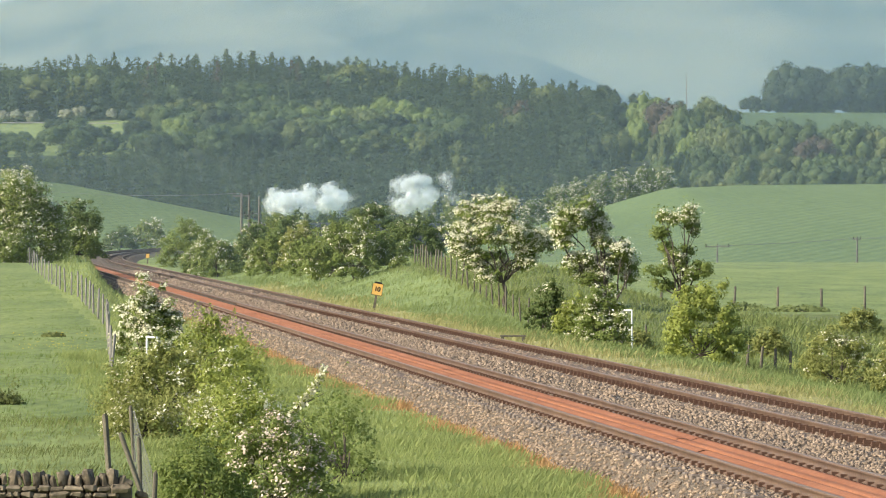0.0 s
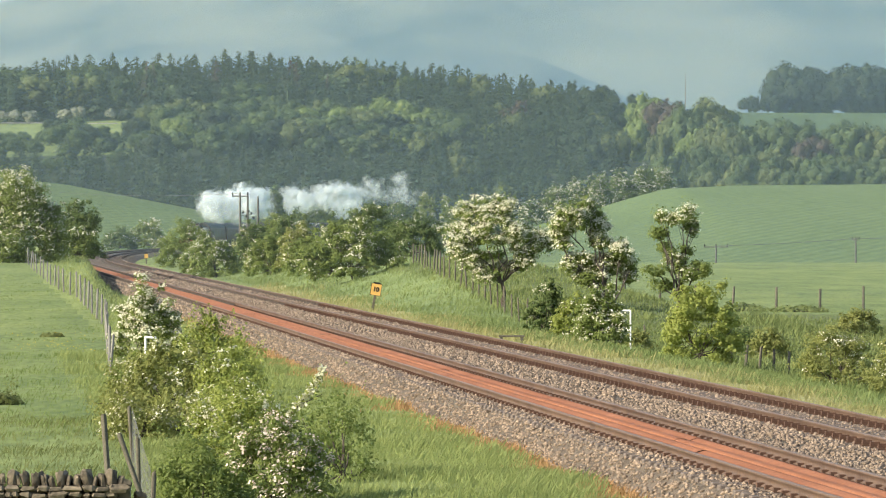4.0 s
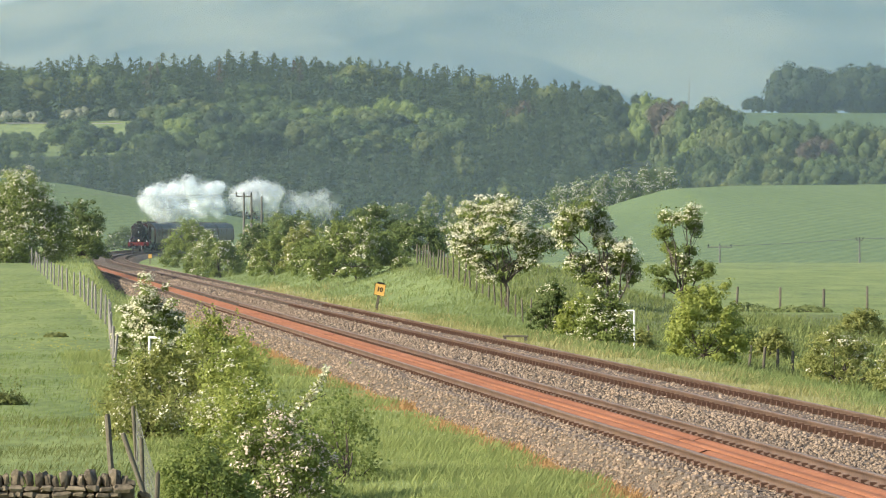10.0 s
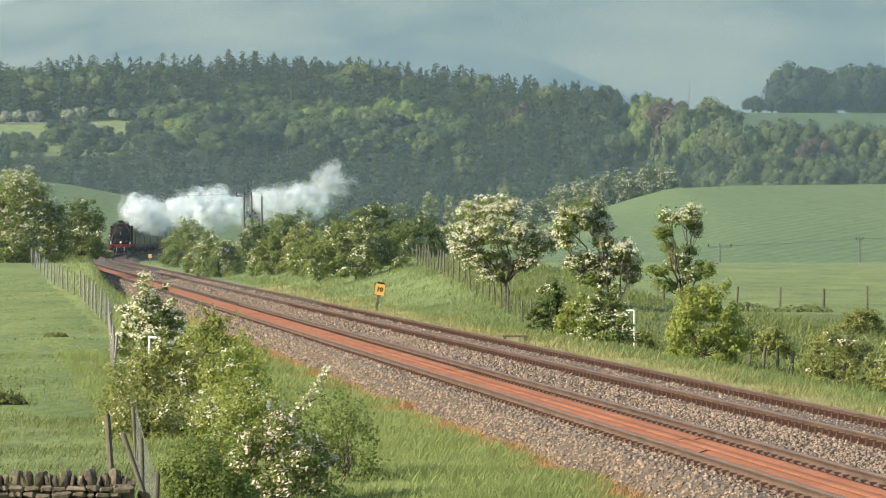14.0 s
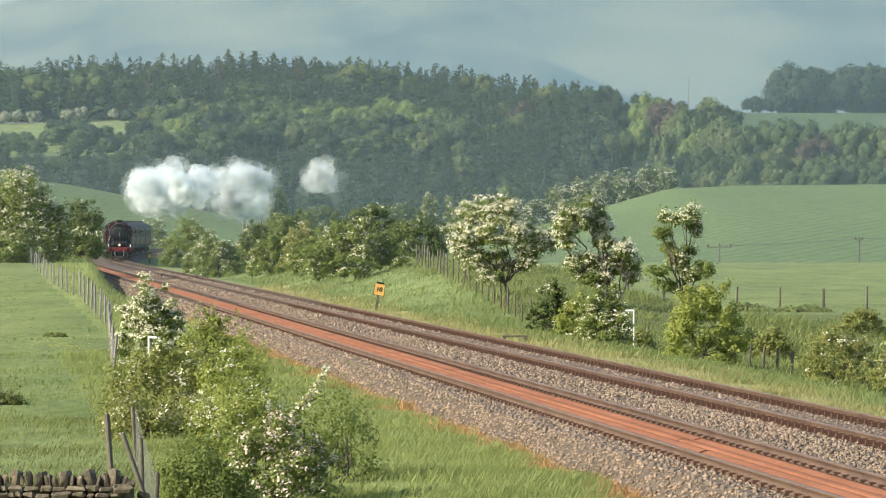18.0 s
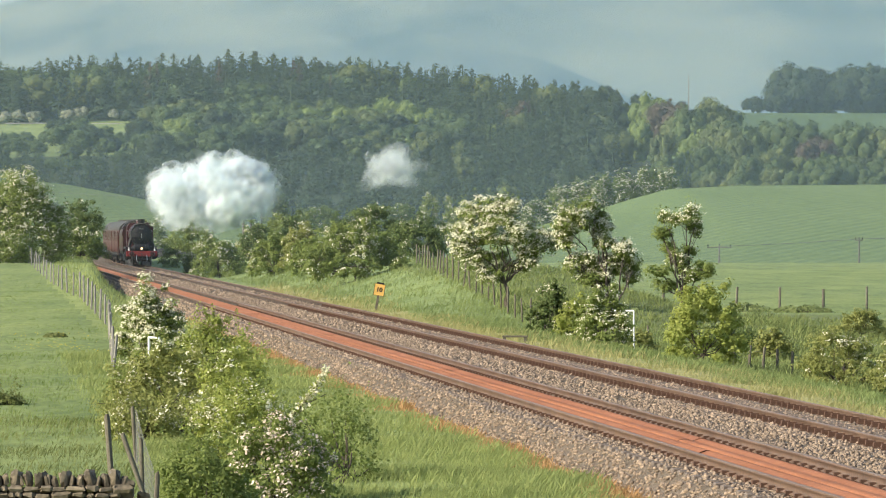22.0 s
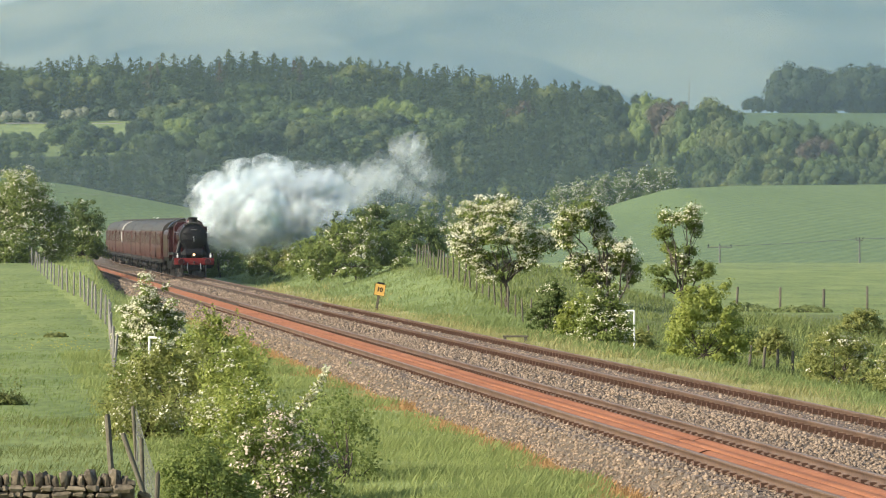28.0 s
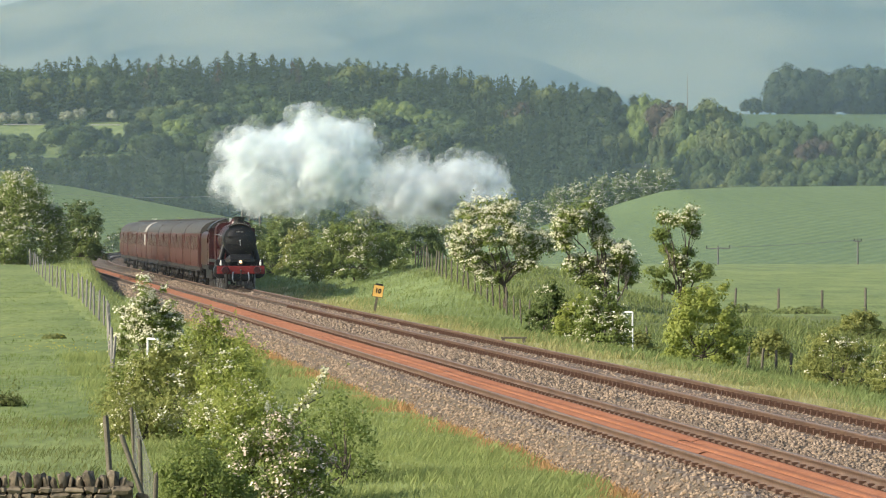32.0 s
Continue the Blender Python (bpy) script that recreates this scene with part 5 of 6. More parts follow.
def buttercups():
    rng = np.random.default_rng(35)
    n = 180
    y = rng.uniform(148, 172, n)
    x = -0.0755 * y + rng.normal(size=n) * 1.0
    p = np.stack([x, y, ground_z(x, y) + 0.2], 1)
    tagged(new("buttercups", quick("buttercups", leaf_quads(rng, p, 0.03, 1.5), quads_of(n), M_YELLOW)), "scattered yellow buttercups in the pasture", "flowers", kind="stuff")


buttercups()


def build_spray():
    """A long arching hawthorn bough thick with blossom, leaning over the bank."""
    rng = np.random.default_rng(51)
    t = thing("hawthorn_bough", pose(-2.75, 75.5, -0.4), "arching hawthorn bough loaded with cream blossom", "branch")
    wood = Geo()
    pts = [np.array((0.0, 0.0, 0.35)), np.array((0.35, 0, 0.85)), np.array((0.62, 0, 1.12)), np.array((0.86, 0, 1.42)), np.array((1.0, 0, 1.72))]
    for i in range(4):
        wood.rod(pts[i], pts[i + 1], 0.022 - i * 0.004, 0.018 - i * 0.004, 6)
    wood.rod(pts[2], (0.98, 0, 1.30), 0.01, 0.005, 5)
    part("bough", wood, M_BARK, t)
    u = rng.uniform(0.6, 3.98, 520)
    k = u.astype(int)
    pp = np.array(pts)
    p = pp[k] + (pp[np.minimum(k + 1, 4)] - pp[k]) * (u - k)[:, None] + rng.normal(size=(520, 3)) * 0.045 * (1.25 - u * 0.2)[:, None]
    part("blossom", quick("blossom", leaf_quads(rng, p, 0.05, 0.8), quads_of(520), M_BLOOM), None, t, "cream blossom clusters")
    u = rng.uniform(0.0, 3.5, 260)
    k = u.astype(int)
    p = pp[k] + (pp[k + 1] - pp[k]) * (u - k)[:, None] + rng.normal(size=(260, 3)) * 0.06
    part("leaves", quick("leaves", leaf_quads(rng, p, 0.05), quads_of(260), M_LEAF_FRESH), None, t)


build_spray()

rail_fence = thing("white_rail_fence", Matrix(), "pale rail fence along the edge of a clearing in the wood", "fence")
for x0, x1, y in ((-165, -145, 1905), (-131, -120, 1885)):
    z = float(ground_z((x0 + x1) / 2, y))
    part("rail", Geo().box(x0, x1, y - 0.15, y + 0.15, z + 1.3, z + 1.62, 0.05), M_CONCRETE, rail_fence)


# ---- the train ----
def gloss(name, dark, light, rough, scale=1.5):
    return worn(name, dark, light, scale, rough, 0, 12, 0.05, 0.003)


M_CRIMSON = gloss("crimson_paint", (0.030, 0.0085, 0.0085), (0.052, 0.012, 0.012), 0.32)
M_COACH = gloss("maroon_coach_paint", (0.052, 0.018, 0.016), (0.086, 0.034, 0.026), 0.42, 0.6)
M_BLACK = gloss("sooty_black_paint", (0.006, 0.006, 0.007), (0.018, 0.017, 0.017), 0.45)
M_DARK = gloss("oily_dark_iron", (0.012, 0.011, 0.010), (0.04, 0.034, 0.03), 0.6, 4)
M_RED = gloss("red_buffer_beam", (0.13, 0.015, 0.014), (0.18, 0.022, 0.02), 0.5)
M_ROOF = worn("sooty_coach_roof", (0.032, 0.030, 0.027), (0.085, 0.080, 0.070), 0.6, 0.6)
M_WHITE = gloss("white_paint", (0.62, 0.62, 0.60), (0.80, 0.80, 0.77), 0.5)
M_STEEL = worn("bright_steel", (0.30, 0.30, 0.30), (0.5, 0.5, 0.5), 4, 0.35, 0.9)
M_COAL = worn("coal", (0.008, 0.008, 0.009), (0.03, 0.03, 0.032), 6, 0.5, 0, 20, 1.0, 0.1)
M_FAINT = gloss("tarnished_plate_letters", (0.16, 0.16, 0.15), (0.24, 0.24, 0.22), 0.6)
M_PANE, _n, _l, _b = material("dark_coach_glass", 0.35)
_b.inputs["Base Color"].default_value = (0.05, 0.026, 0.02, 1)
_b.inputs["Specular IOR Level"].default_value = 0.15
M_LAMP, _n, _l, _b = material("lit_headlamp", 0.4)
_b.inputs["Base Color"].default_value = (0.9, 0.8, 0.6, 1)
_b.inputs["Emission Color"].default_value = (1.0, 0.5, 0.18, 1)
_b.inputs["Emission Strength"].default_value = 2.2


def along(y0, z, x=0.0):
    """A frame whose own z runs back along the vehicle from y0."""
    return Matrix.Translation((x, y0, z)) @ Matrix.Rotation(radians(-90), 4, "X")


def wheel_parts(parent, y, r, spokes, half=0.755):
    """A wheelset: two wheels on an axle, turning about its own x axis."""
    axle = part("wheelset", Geo().rod((-half, 0, 0), (half, 0, 0), 0.08, n=10), M_DARK, parent, at=pose(0, y, r))
    for side in (-1, 1):
        m = Matrix.Translation((side * half, 0, 0)) @ Matrix.Rotation(radians(90), 4, "Y")
        tyre = Geo().turned([(r - 0.09, -0.07), (r + 0.02, -0.07), (r, -0.04), (r, 0.07), (r - 0.09, 0.07), (r - 0.09, -0.07)], 28, m, False)
        part("tyre", tyre, M_STEEL, axle, smooth=True)
        web = Geo().turned([(0.16, -0.09), (0.16, 0.09)], 14, m)
        for k in range(spokes):
            a = 2 * math.pi * k / spokes
            web.rod(m @ Vector((0.12 * math.cos(a), 0.12 * math.sin(a), 0)), m @ Vector(((r - 0.08) * math.cos(a), (r - 0.08) * math.sin(a), 0)), 0.04, 0.032, 5)
        part("wheel_spokes", web, M_CRIMSON if spokes > 12 else M_DARK, axle)
    return axle


def build_locomotive():
    t = thing("steam_locomotive", Matrix(), "crimson steam locomotive with black smokebox and red buffer beam", "locomotive")
    beam = Geo().box(-1.30, 1.30, 0.46, 0.56, 0.84, 1.28, 0.02)
    beam = part("buffer_beam", beam, M_RED, t, "red buffer beam")
    for side in (-1, 1):
        b = Geo().turned([(0.17, 0.10), (0.20, 0.03), (0.21, 0.0), (0.19, -0.03), (0.08, -0.03), (0.08, -0.25), (0.15, -0.27), (0.19, -0.46)][::-1], 18,
                         Matrix.Translation((side * 0.87, 0.03, 1.06)) @ Matrix.Rotation(radians(90), 4, "X"))
        part("buffer", b, M_CRIMSON, beam, smooth=True)
        lamp = Geo().box(side * 1.08 - 0.055, side * 1.08 + 0.055, 0.46, 0.6, 1.30, 1.50, 0.03)
        lamp.turned([(0.04, 1.52), (0.03, 1.6)], 8, Matrix.Translation((side * 1.08, 0.56, 0)))
        part("lamp", lamp, M_WHITE, t, "white headlamp case")
        part("guard_iron", Geo().box(side * 0.72 - 0.04, side * 0.72 + 0.04, 0.7, 0.8, 0.12, 0.86, 0.01), M_DARK, t)
        cyl = Geo().turned([(0.30, 0), (0.40, 0.04), (0.40, 1.0), (0.30, 1.04)], 18, along(1.7, 0.98, side * 1.02))
        cyl.box(side * 1.02 - 0.30, side * 1.02 + 0.30, 1.8, 2.65, 1.0, 1.55, 0.05)
        part("cylinder", cyl, M_BLACK, t, smooth=True)
        plate = Geo().box(side * 0.95 - 0.36, side * 0.95 + 0.36, 0.5, 1.6, 1.28, 1.32, 0.01)
        plate.box(side * 0.95 - 0.36, side * 0.95 + 0.36, 1.6, 9.2, 1.56, 1.62, 0.01)
        plate.box(side * 1.28 - 0.02, side * 1.28 + 0.02, 1.6, 9.2, 1.46, 1.62, 0.0)
        plate.box(side * 0.95 - 0.36, side * 0.95 + 0.36, 1.56, 1.62, 1.28, 1.60, 0.0)
        part("running_plate", plate, M_BLACK, t)
        for yy in (4.9, 7.0, 9.25):
            s = Geo()
            ring = [[(x, yy + 1.12 * math.cos(a), 1.08 + 1.12 * math.sin(a)) for a in [math.pi * (0.16 + 0.68 * i / 10) for i in range(11)]] for x in (side * 0.62, side * 0.95)]
            n = 11
            s.add([p for r in ring for p in r], [(i, i + 1, n + i + 1, n + i) for i in range(n - 1)])
            s.add(ring[1] + [(side * 0.95, yy, 1.6)], [(i, i + 1, n) for i in range(n - 1)])
            part("splasher", s, M_CRIMSON, t)
        rod = Geo().box(side * 0.93 - 0.035, side * 0.93 + 0.035, 4.6, 9.5, 0.86, 1.0, 0.02)
        rod.box(side * 1.04 - 0.035, side * 1.04 + 0.035, 2.6, 7.0, 0.92, 1.03, 0.02)
        part("coupling_rod", rod, M_STEEL, t)
        hand = Geo().rod((side * 0.98, 1.6, 2.95), (side * 1.02, 8.6, 3.0), 0.02)
        part("handrail", hand, M_STEEL, t)
    frame_front = Geo().box(-0.62, 0.62, 0.56, 1.5, 0.55, 1.25, 0.03)
    frame_front.box(-0.55, 0.55, 1.5, 9.8, 0.6, 1.5, 0.02)
    frame_front.box(-0.8, 0.8, 0.7, 1.5, 1.25, 1.9, 0.25)
    part("main_frame", frame_front, M_BLACK, t)
    part("smokebox", Geo().turned([(0.80, 0.0), (0.90, 0.03), (0.91, 1.75), (0.89, 1.78)], 36, along(1.35, 2.66)), M_BLACK, t, smooth=True)
    door = Geo().turned([(0.02, -0.17), (0.25, -0.155), (0.5, -0.11), (0.70, -0.03), (0.76, 0.0), (0.76, 0.03)], 36, along(1.33, 2.66))
    door = part("smokebox_door", door, M_BLACK, t, smooth=True)
    part("door_dart", Geo().rod((0, 1.02, 2.66), (0, 1.18, 2.66), 0.05).rod((0, 1.05, 2.66), (0.02, 1.05, 2.36), 0.02), M_STEEL, door)
    part("door_hinge", Geo().box(-0.72, 0.12, 1.17, 1.24, 2.42, 2.50, 0.01).box(-0.72, 0.12, 1.17, 1.24, 2.84, 2.92, 0.01), M_BLACK, door)
    plate = Geo().box(-0.28, 0.28, 1.19, 1.22, 3.08, 3.20, 0.01)
    plate = part("number_plate", plate, M_BLACK, t)
    bars = Geo()
    for i in range(5):
        bars.box(-0.19 + i * 0.08, -0.14 + i * 0.08, 1.178, 1.19, 3.11, 3.17)
    part("plate_bars", bars, M_FAINT, plate, "illegible white plate characters")
    arch = Geo()
    words = Geo()
    for i in range(-5, 6):
        a = radians(i * 6.5)
        m = Matrix.Translation((1.02 * math.sin(a), 1.30, 2.58 + 1.02 * math.cos(a))) @ Matrix.Rotation(a, 4, "Y")
        arch.rod(m @ Vector((-0.075, 0, 0.0)), m @ Vector((0.075, 0, 0.0)), 0.075, n=6)
        if abs(i) < 5:
            words.rod(m @ Vector((-0.03, -0.075, 0.0)), m @ Vector((0.03, -0.075, 0.0)), 0.022, n=5)
    arch = part("headboard", arch, M_DARK, t, "dark arched headboard over the smokebox")
    part("headboard_bars", words, M_FAINT, arch, "illegible pale headboard characters")
    for side in (-1, 1):
        part("steam_pipe", Geo().rod((side * 0.70, 2.3, 2.75), (side * 1.02, 2.25, 1.55), 0.15, 0.17, 12), M_BLACK, t, smooth=True)
        part("brake_hose", Geo().rod((side * 0.42, 0.44, 0.95), (side * 0.45, 0.36, 0.55), 0.035).rod((side * 0.45, 0.36, 0.55), (side * 0.36, 0.4, 0.36), 0.035), M_STEEL, beam)
    part("chimney", Geo().turned([(0.42, 3.50), (0.30, 3.60), (0.27, 3.78), (0.31, 3.90), (0.33, 3.94), (0.30, 3.97), (0.22, 3.97), (0.22, 3.7)], 24,
                                 Matrix.Translation((0, 2.2, 0))), M_BLACK, t, smooth=True)
    boiler = Geo().turned([(0.83, 0), (0.84, 0.1), (0.93, 3.9)], 36, along(3.13, 2.70))
    boiler = part("boiler", boiler, M_CRIMSON, t, smooth=True)
    for yy in (3.2, 4.2, 5.3, 6.4):
        r = 0.85 + 0.09 * (yy - 3.13) / 3.9
        part("boiler_band", Geo().turned([(r, 0), (r + 0.012, 0.005), (r + 0.012, 0.06), (r, 0.065)], 36, along(yy, 2.70), False), M_BLACK, boiler)
    part("dome", Geo().turned([(0.40, 3.45), (0.33, 3.58), (0.32, 3.72), (0.24, 3.83), (0.10, 3.88), (0.01, 3.885)], 24, Matrix.Translation((0, 5.2, 0))), M_CRIMSON, t, smooth=True)
    box = [[(x * 1.0, yy, z) for x, z in ((-1.0, 1.5), (-1.04, 2.6), (-0.98, 3.35), (-0.80, 3.62), (0, 3.70), (0.80, 3.62), (0.98, 3.35), (1.04, 2.6), (1.0, 1.5))] for yy in (7.0, 9.1)]
    part("firebox", Geo().loft(box), M_CRIMSON, t)
    for x in (-0.16, 0.16):
        part("safety_valve", Geo().turned([(0.07, 3.66), (0.07, 3.84), (0.09, 3.86), (0.09, 3.9)], 10, Matrix.Translation((x, 7.6, 0))), M_STEEL, t)
    cab = Geo()
    for side in (-1, 1):
        cab.box(side * 1.27 - 0.03, side * 1.27 + 0.03, 9.1, 10.9, 1.3, 2.5, 0.01)
        cab.box(side * 1.25 - 0.03, side * 1.25 + 0.03, 9.1, 9.3, 2.5, 3.3, 0.01)
        cab.box(side * 1.25 - 0.03, side * 1.25 + 0.03, 9.9, 10.1, 2.5, 3.3, 0.01)
    cab.box(-1.27, 1.27, 9.1, 9.16, 1.5, 3.35, 0.01)
    part("cab", cab, M_CRIMSON, t)
    arc = [(1.36 * math.sin(a), 3.28 + 0.62 * (math.cos(a) - math.cos(1.25)) / (1 - math.cos(1.25))) for a in [(-1.25 + 2.5 * i / 12) for i in range(11)]]
    rings = [[(x, yy, z) for x, z in arc] + [(x, yy, z - 0.05) for x, z in arc[::-1]] for yy in (8.95, 11.3)]
    part("cab_roof", Geo().loft(rings), M_BLACK, t)
    for side in (-1, 1):
        part("cab_window", Geo().box(side * 0.95 - 0.17, side * 0.95 + 0.17, 9.085, 9.10, 2.7, 3.2, 0.01), M_PANE, t)
    for yy in (1.35, 3.2):
        wheel_parts(t, yy, 0.5, 10)
    lit = Geo().box(-0.12, 0.12, 0.60, 0.80, 1.30, 1.62, 0.03)
    lit = part("centre_lamp", lit, M_DARK, t, "dark case of the lit headlamp")
    part("lamp_glass", Geo().turned([(0.02, -0.035), (0.06, -0.03), (0.08, 0.0), (0.08, 0.02)], 16, along(0.595, 1.50)), M_LAMP, lit, "glowing warm headlamp glass")
    hook = Geo().rod((0, 0.15, 1.0), (0, 0.5, 1.05), 0.05)
    for i in range(5):
        hook.rod((0.03 * (-1) ** i, 0.2, 0.95 - i * 0.1), (-0.03 * (-1) ** i, 0.2, 0.85 - i * 0.1), 0.03)
    part("coupling", hook, M_DARK, t)
    wheels = [wheel_parts(t, yy, 1.03, 18) for yy in (4.9, 7.0, 9.25)]
    return t, wheels


def build_tender():
    t = thing("tender", Matrix(), "crimson coal tender coupled behind the locomotive", "tender")
    sect = [(-1.28, 1.25), (-1.28, 2.75), (-1.22, 3.0), (-1.05, 3.15), (1.05, 3.15), (1.22, 3.0), (1.28, 2.75), (1.28, 1.25)]
    part("tank", Geo().loft([[(x, yy, z) for x, z in sect] for yy in (0.5, 7.6)]), M_CRIMSON, t)
    g = Geo()
    rng = np.random.default_rng(3)
    for i in range(120):
        x, y = rng.uniform(-0.9, 0.9), rng.uniform(0.8, 6.5)
        r = rng.uniform(0.12, 0.26)
        g.turned([(r * 0.3, -r), (r, -r * 0.2), (r * 0.8, r * 0.5), (r * 0.2, r * 0.8)], 6, pose(x, y, 3.12 + 0.35 * (1 - abs(x)) * rng.random(), rng.uniform(-40, 40), 0, rng.uniform(0, 360)))
    tagged(part("coal", g, M_COAL, t, "heaped black coal"), kind="stuff")
    part("tender_frame", Geo().box(-1.2, 1.2, 0.4, 7.8, 1.0, 1.25, 0.02).box(-1.0, 1.0, 0.6, 7.4, 0.45, 1.0, 0.03), M_BLACK, t)
    for yy in (1.5, 3.8, 6.2):
        wheel_parts(t, yy, 0.62, 11)
    for side in (-1, 1):
        part("ladder", Geo().box(side * 0.9 - 0.15, side * 0.9 + 0.15, 7.6, 7.66, 1.3, 3.0, 0.01), M_BLACK, t)
    return t


COACH = 20.1


def build_coach():
    t = thing("railway_coach", Matrix(), "maroon passenger coach with a sooty grey roof", "coach", "coaches of the train")
    side = [(-1.33, 1.08), (-1.40, 1.35), (-1.41, 1.9), (-1.36, 2.6), (-1.30, 3.02)]
    roof = [(-1.30, 3.02), (-1.18, 3.32), (-0.92, 3.58), (-0.5, 3.76), (0, 3.82)]
    sect = side + [(-x, z) for x, z in side[::-1]]
    part("body", Geo().loft([[(x, yy, z) for x, z in sect] for yy in (0.35, 19.75)]), M_COACH, t, smooth=True)
    r = roof + [(-x, z) for x, z in roof[:-1][::-1]]
    r = [(x * 1.012, z + 0.012) for x, z in r]
    part("roof", Geo().loft([[(x, yy, z) for x, z in r] for yy in (0.30, 19.80)]), M_ROOF, t, "sooty grey arched roof", smooth=True)
    for yy in (2.2, 5.4, 8.6, 11.8, 15.0, 17.8):
        part("roof_vent", Geo().turned([(0.14, 3.78), (0.15, 3.90), (0.05, 3.97)], 10, Matrix.Translation((0.25, yy, 0))), M_ROOF, t)
    for s in (-1, 1):
        for k in range(8):
            y0 = 2.15 + k * 2.02
            frame_geo = Geo().box(s * 1.372 - 0.012, s * 1.372 + 0.012, y0 - 0.05, y0 + 1.25, 2.06, 2.86, 0.01)
            lean = Matrix.Translation((s * 1.372, 0, 2.46)) @ Matrix.Rotation(s * radians(-4.6), 4, "Y") @ Matrix.Translation((-s * 1.372, 0, -2.46))
            w = part("window_frame", frame_geo, M_COACH, t, at=lean)
            part("window_pane", Geo().box(s * 1.388 - 0.008, s * 1.388 + 0.008, y0, y0 + 1.2, 2.11, 2.81, 0.004), M_PANE, w)
        for y0 in (0.75, 9.9, 18.6):
            d = part("door", Geo().box(s * 1.39 - 0.025, s * 1.39 + 0.025, y0, y0 + 0.66, 1.15, 2.95, 0.01), M_COACH, t)
            part("door_handle", Geo().rod((s * 1.43, y0 + 0.58, 1.95), (s * 1.43, y0 + 0.5, 1.95), 0.02), M_STEEL, d)
        part("solebar", Geo().box(s * 1.24 - 0.05, s * 1.24 + 0.05, 0.3, 19.8, 0.86, 1.08, 0.01), M_DARK, t)
        part("footboard", Geo().box(s * 1.36 - 0.1, s * 1.36 + 0.1, 0.8, 19.3, 0.80, 0.84, 0.01), M_DARK, t)
    for yy in (0.08, 19.74):
        g = Geo().box(-0.5, 0.5, yy, yy + 0.28, 1.1, 3.35, 0.04)
        part("gangway", g, M_DARK, t, "black corridor gangway")
    part("underframe", Geo().box(-0.9, 0.9, 6.2, 9.0, 0.35, 0.9, 0.05).box(-1.0, 1.0, 10.4, 13.0, 0.4, 0.9, 0.05).box(-1.1, 1.1, 0.4, 19.7, 0.85, 1.0), M_DARK, t)
    for yb in (3.0, 17.1):
        b = Geo()
        for s in (-1, 1):
            b.box(s * 1.0 - 0.07, s * 1.0 + 0.07, yb - 1.75, yb + 1.75, 0.42, 0.68, 0.03)
            for yy in (-1.3, 1.3):
                b.box(s * 1.02 - 0.1, s * 1.02 + 0.1, yb + yy - 0.16, yb + yy + 0.16, 0.3, 0.62, 0.03)
        b.box(-0.95, 0.95, yb - 0.3, yb + 0.3, 0.5, 0.85, 0.03)
        b = part("bogie", b, M_DARK, t)
        for yy in (-1.3, 1.3):
            for s in (-1, 1):
                m = Matrix.Translation((s * 0.755, yb + yy, 0.457)) @ Matrix.Rotation(radians(90), 4, "Y")
                part("wheel", Geo().turned([(0.10, -0.07), (0.457, -0.06), (0.457, 0.06), (0.10, 0.07)], 18, m), M_DARK, b)
    for yy in (0.0, 20.02):
        for s in (-1, 1):
            part("buffer", Geo().turned([(0.22, 0), (0.22, 0.05), (0.08, 0.06), (0.1, 0.3)], 12, along(yy, 1.06, s * 0.87)) if yy < 1 else
                 Geo().turned([(0.1, -0.3), (0.08, -0.06), (0.22, -0.05), (0.22, 0.0)], 12, along(yy, 1.06, s * 0.87)), M_DARK, t)
    return t


# ---- steam ----
def steam_material(name, thick):
    """White vapour: a thin veil on each rounded billow, torn into shreds, letting light through."""
    m, n, l, b = material(name, 1.0)
    d = n.new("ShaderNodeBsdfDiffuse")
    s = n.new("ShaderNodeBsdfTranslucent")
    for k in (d, s):
        k.inputs[0].default_value = (0.92, 0.99, 1.0, 1)
    both = n.new("ShaderNodeMixShader")
    both.inputs[0].default_value = 0.5
    l.new(d.outputs[0], both.inputs[1])
    l.new(s.outputs[0], both.inputs[2])
    cover = ramp(n, l, grain(n, l, 1.1, 5), [(0.36, (0.0, 0.0, 0.0)), (0.66, (thick, thick, thick))])
    mx = n.new("ShaderNodeMixShader")
    l.new(cover, mx.inputs[0])
    l.new(n.new("ShaderNodeBsdfTransparent").outputs[0], mx.inputs[1])
    l.new(both.outputs[0], mx.inputs[2])
    l.new(mx.outputs[0], n["Material Output"].inputs[0])
    return m


M_STEAM = steam_material("white_steam", 0.24)
M_MIST = steam_material("thinning_steam", 0.15)
M_SHRED = steam_material("last_shreds_of_steam", 0.065)
M_VEIL = steam_material("ragged_steam_edges", 0.10)
scene.cycles.transparent_max_bounces = 48


def ball(rings=7, around=10):
    v = [(math.sin(math.pi * i / rings) * math.cos(2 * math.pi * k / around), math.sin(math.pi * i / rings) * math.sin(2 * math.pi * k / around), math.cos(math.pi * i / rings))
         for i in range(rings + 1) for k in range(around)]
    f = [(i * around + k, (i + 1) * around + k, (i + 1) * around + (k + 1) % around, i * around + (k + 1) % around) for i in range(rings) for k in range(around)]
    return np.array(v), np.array(f)


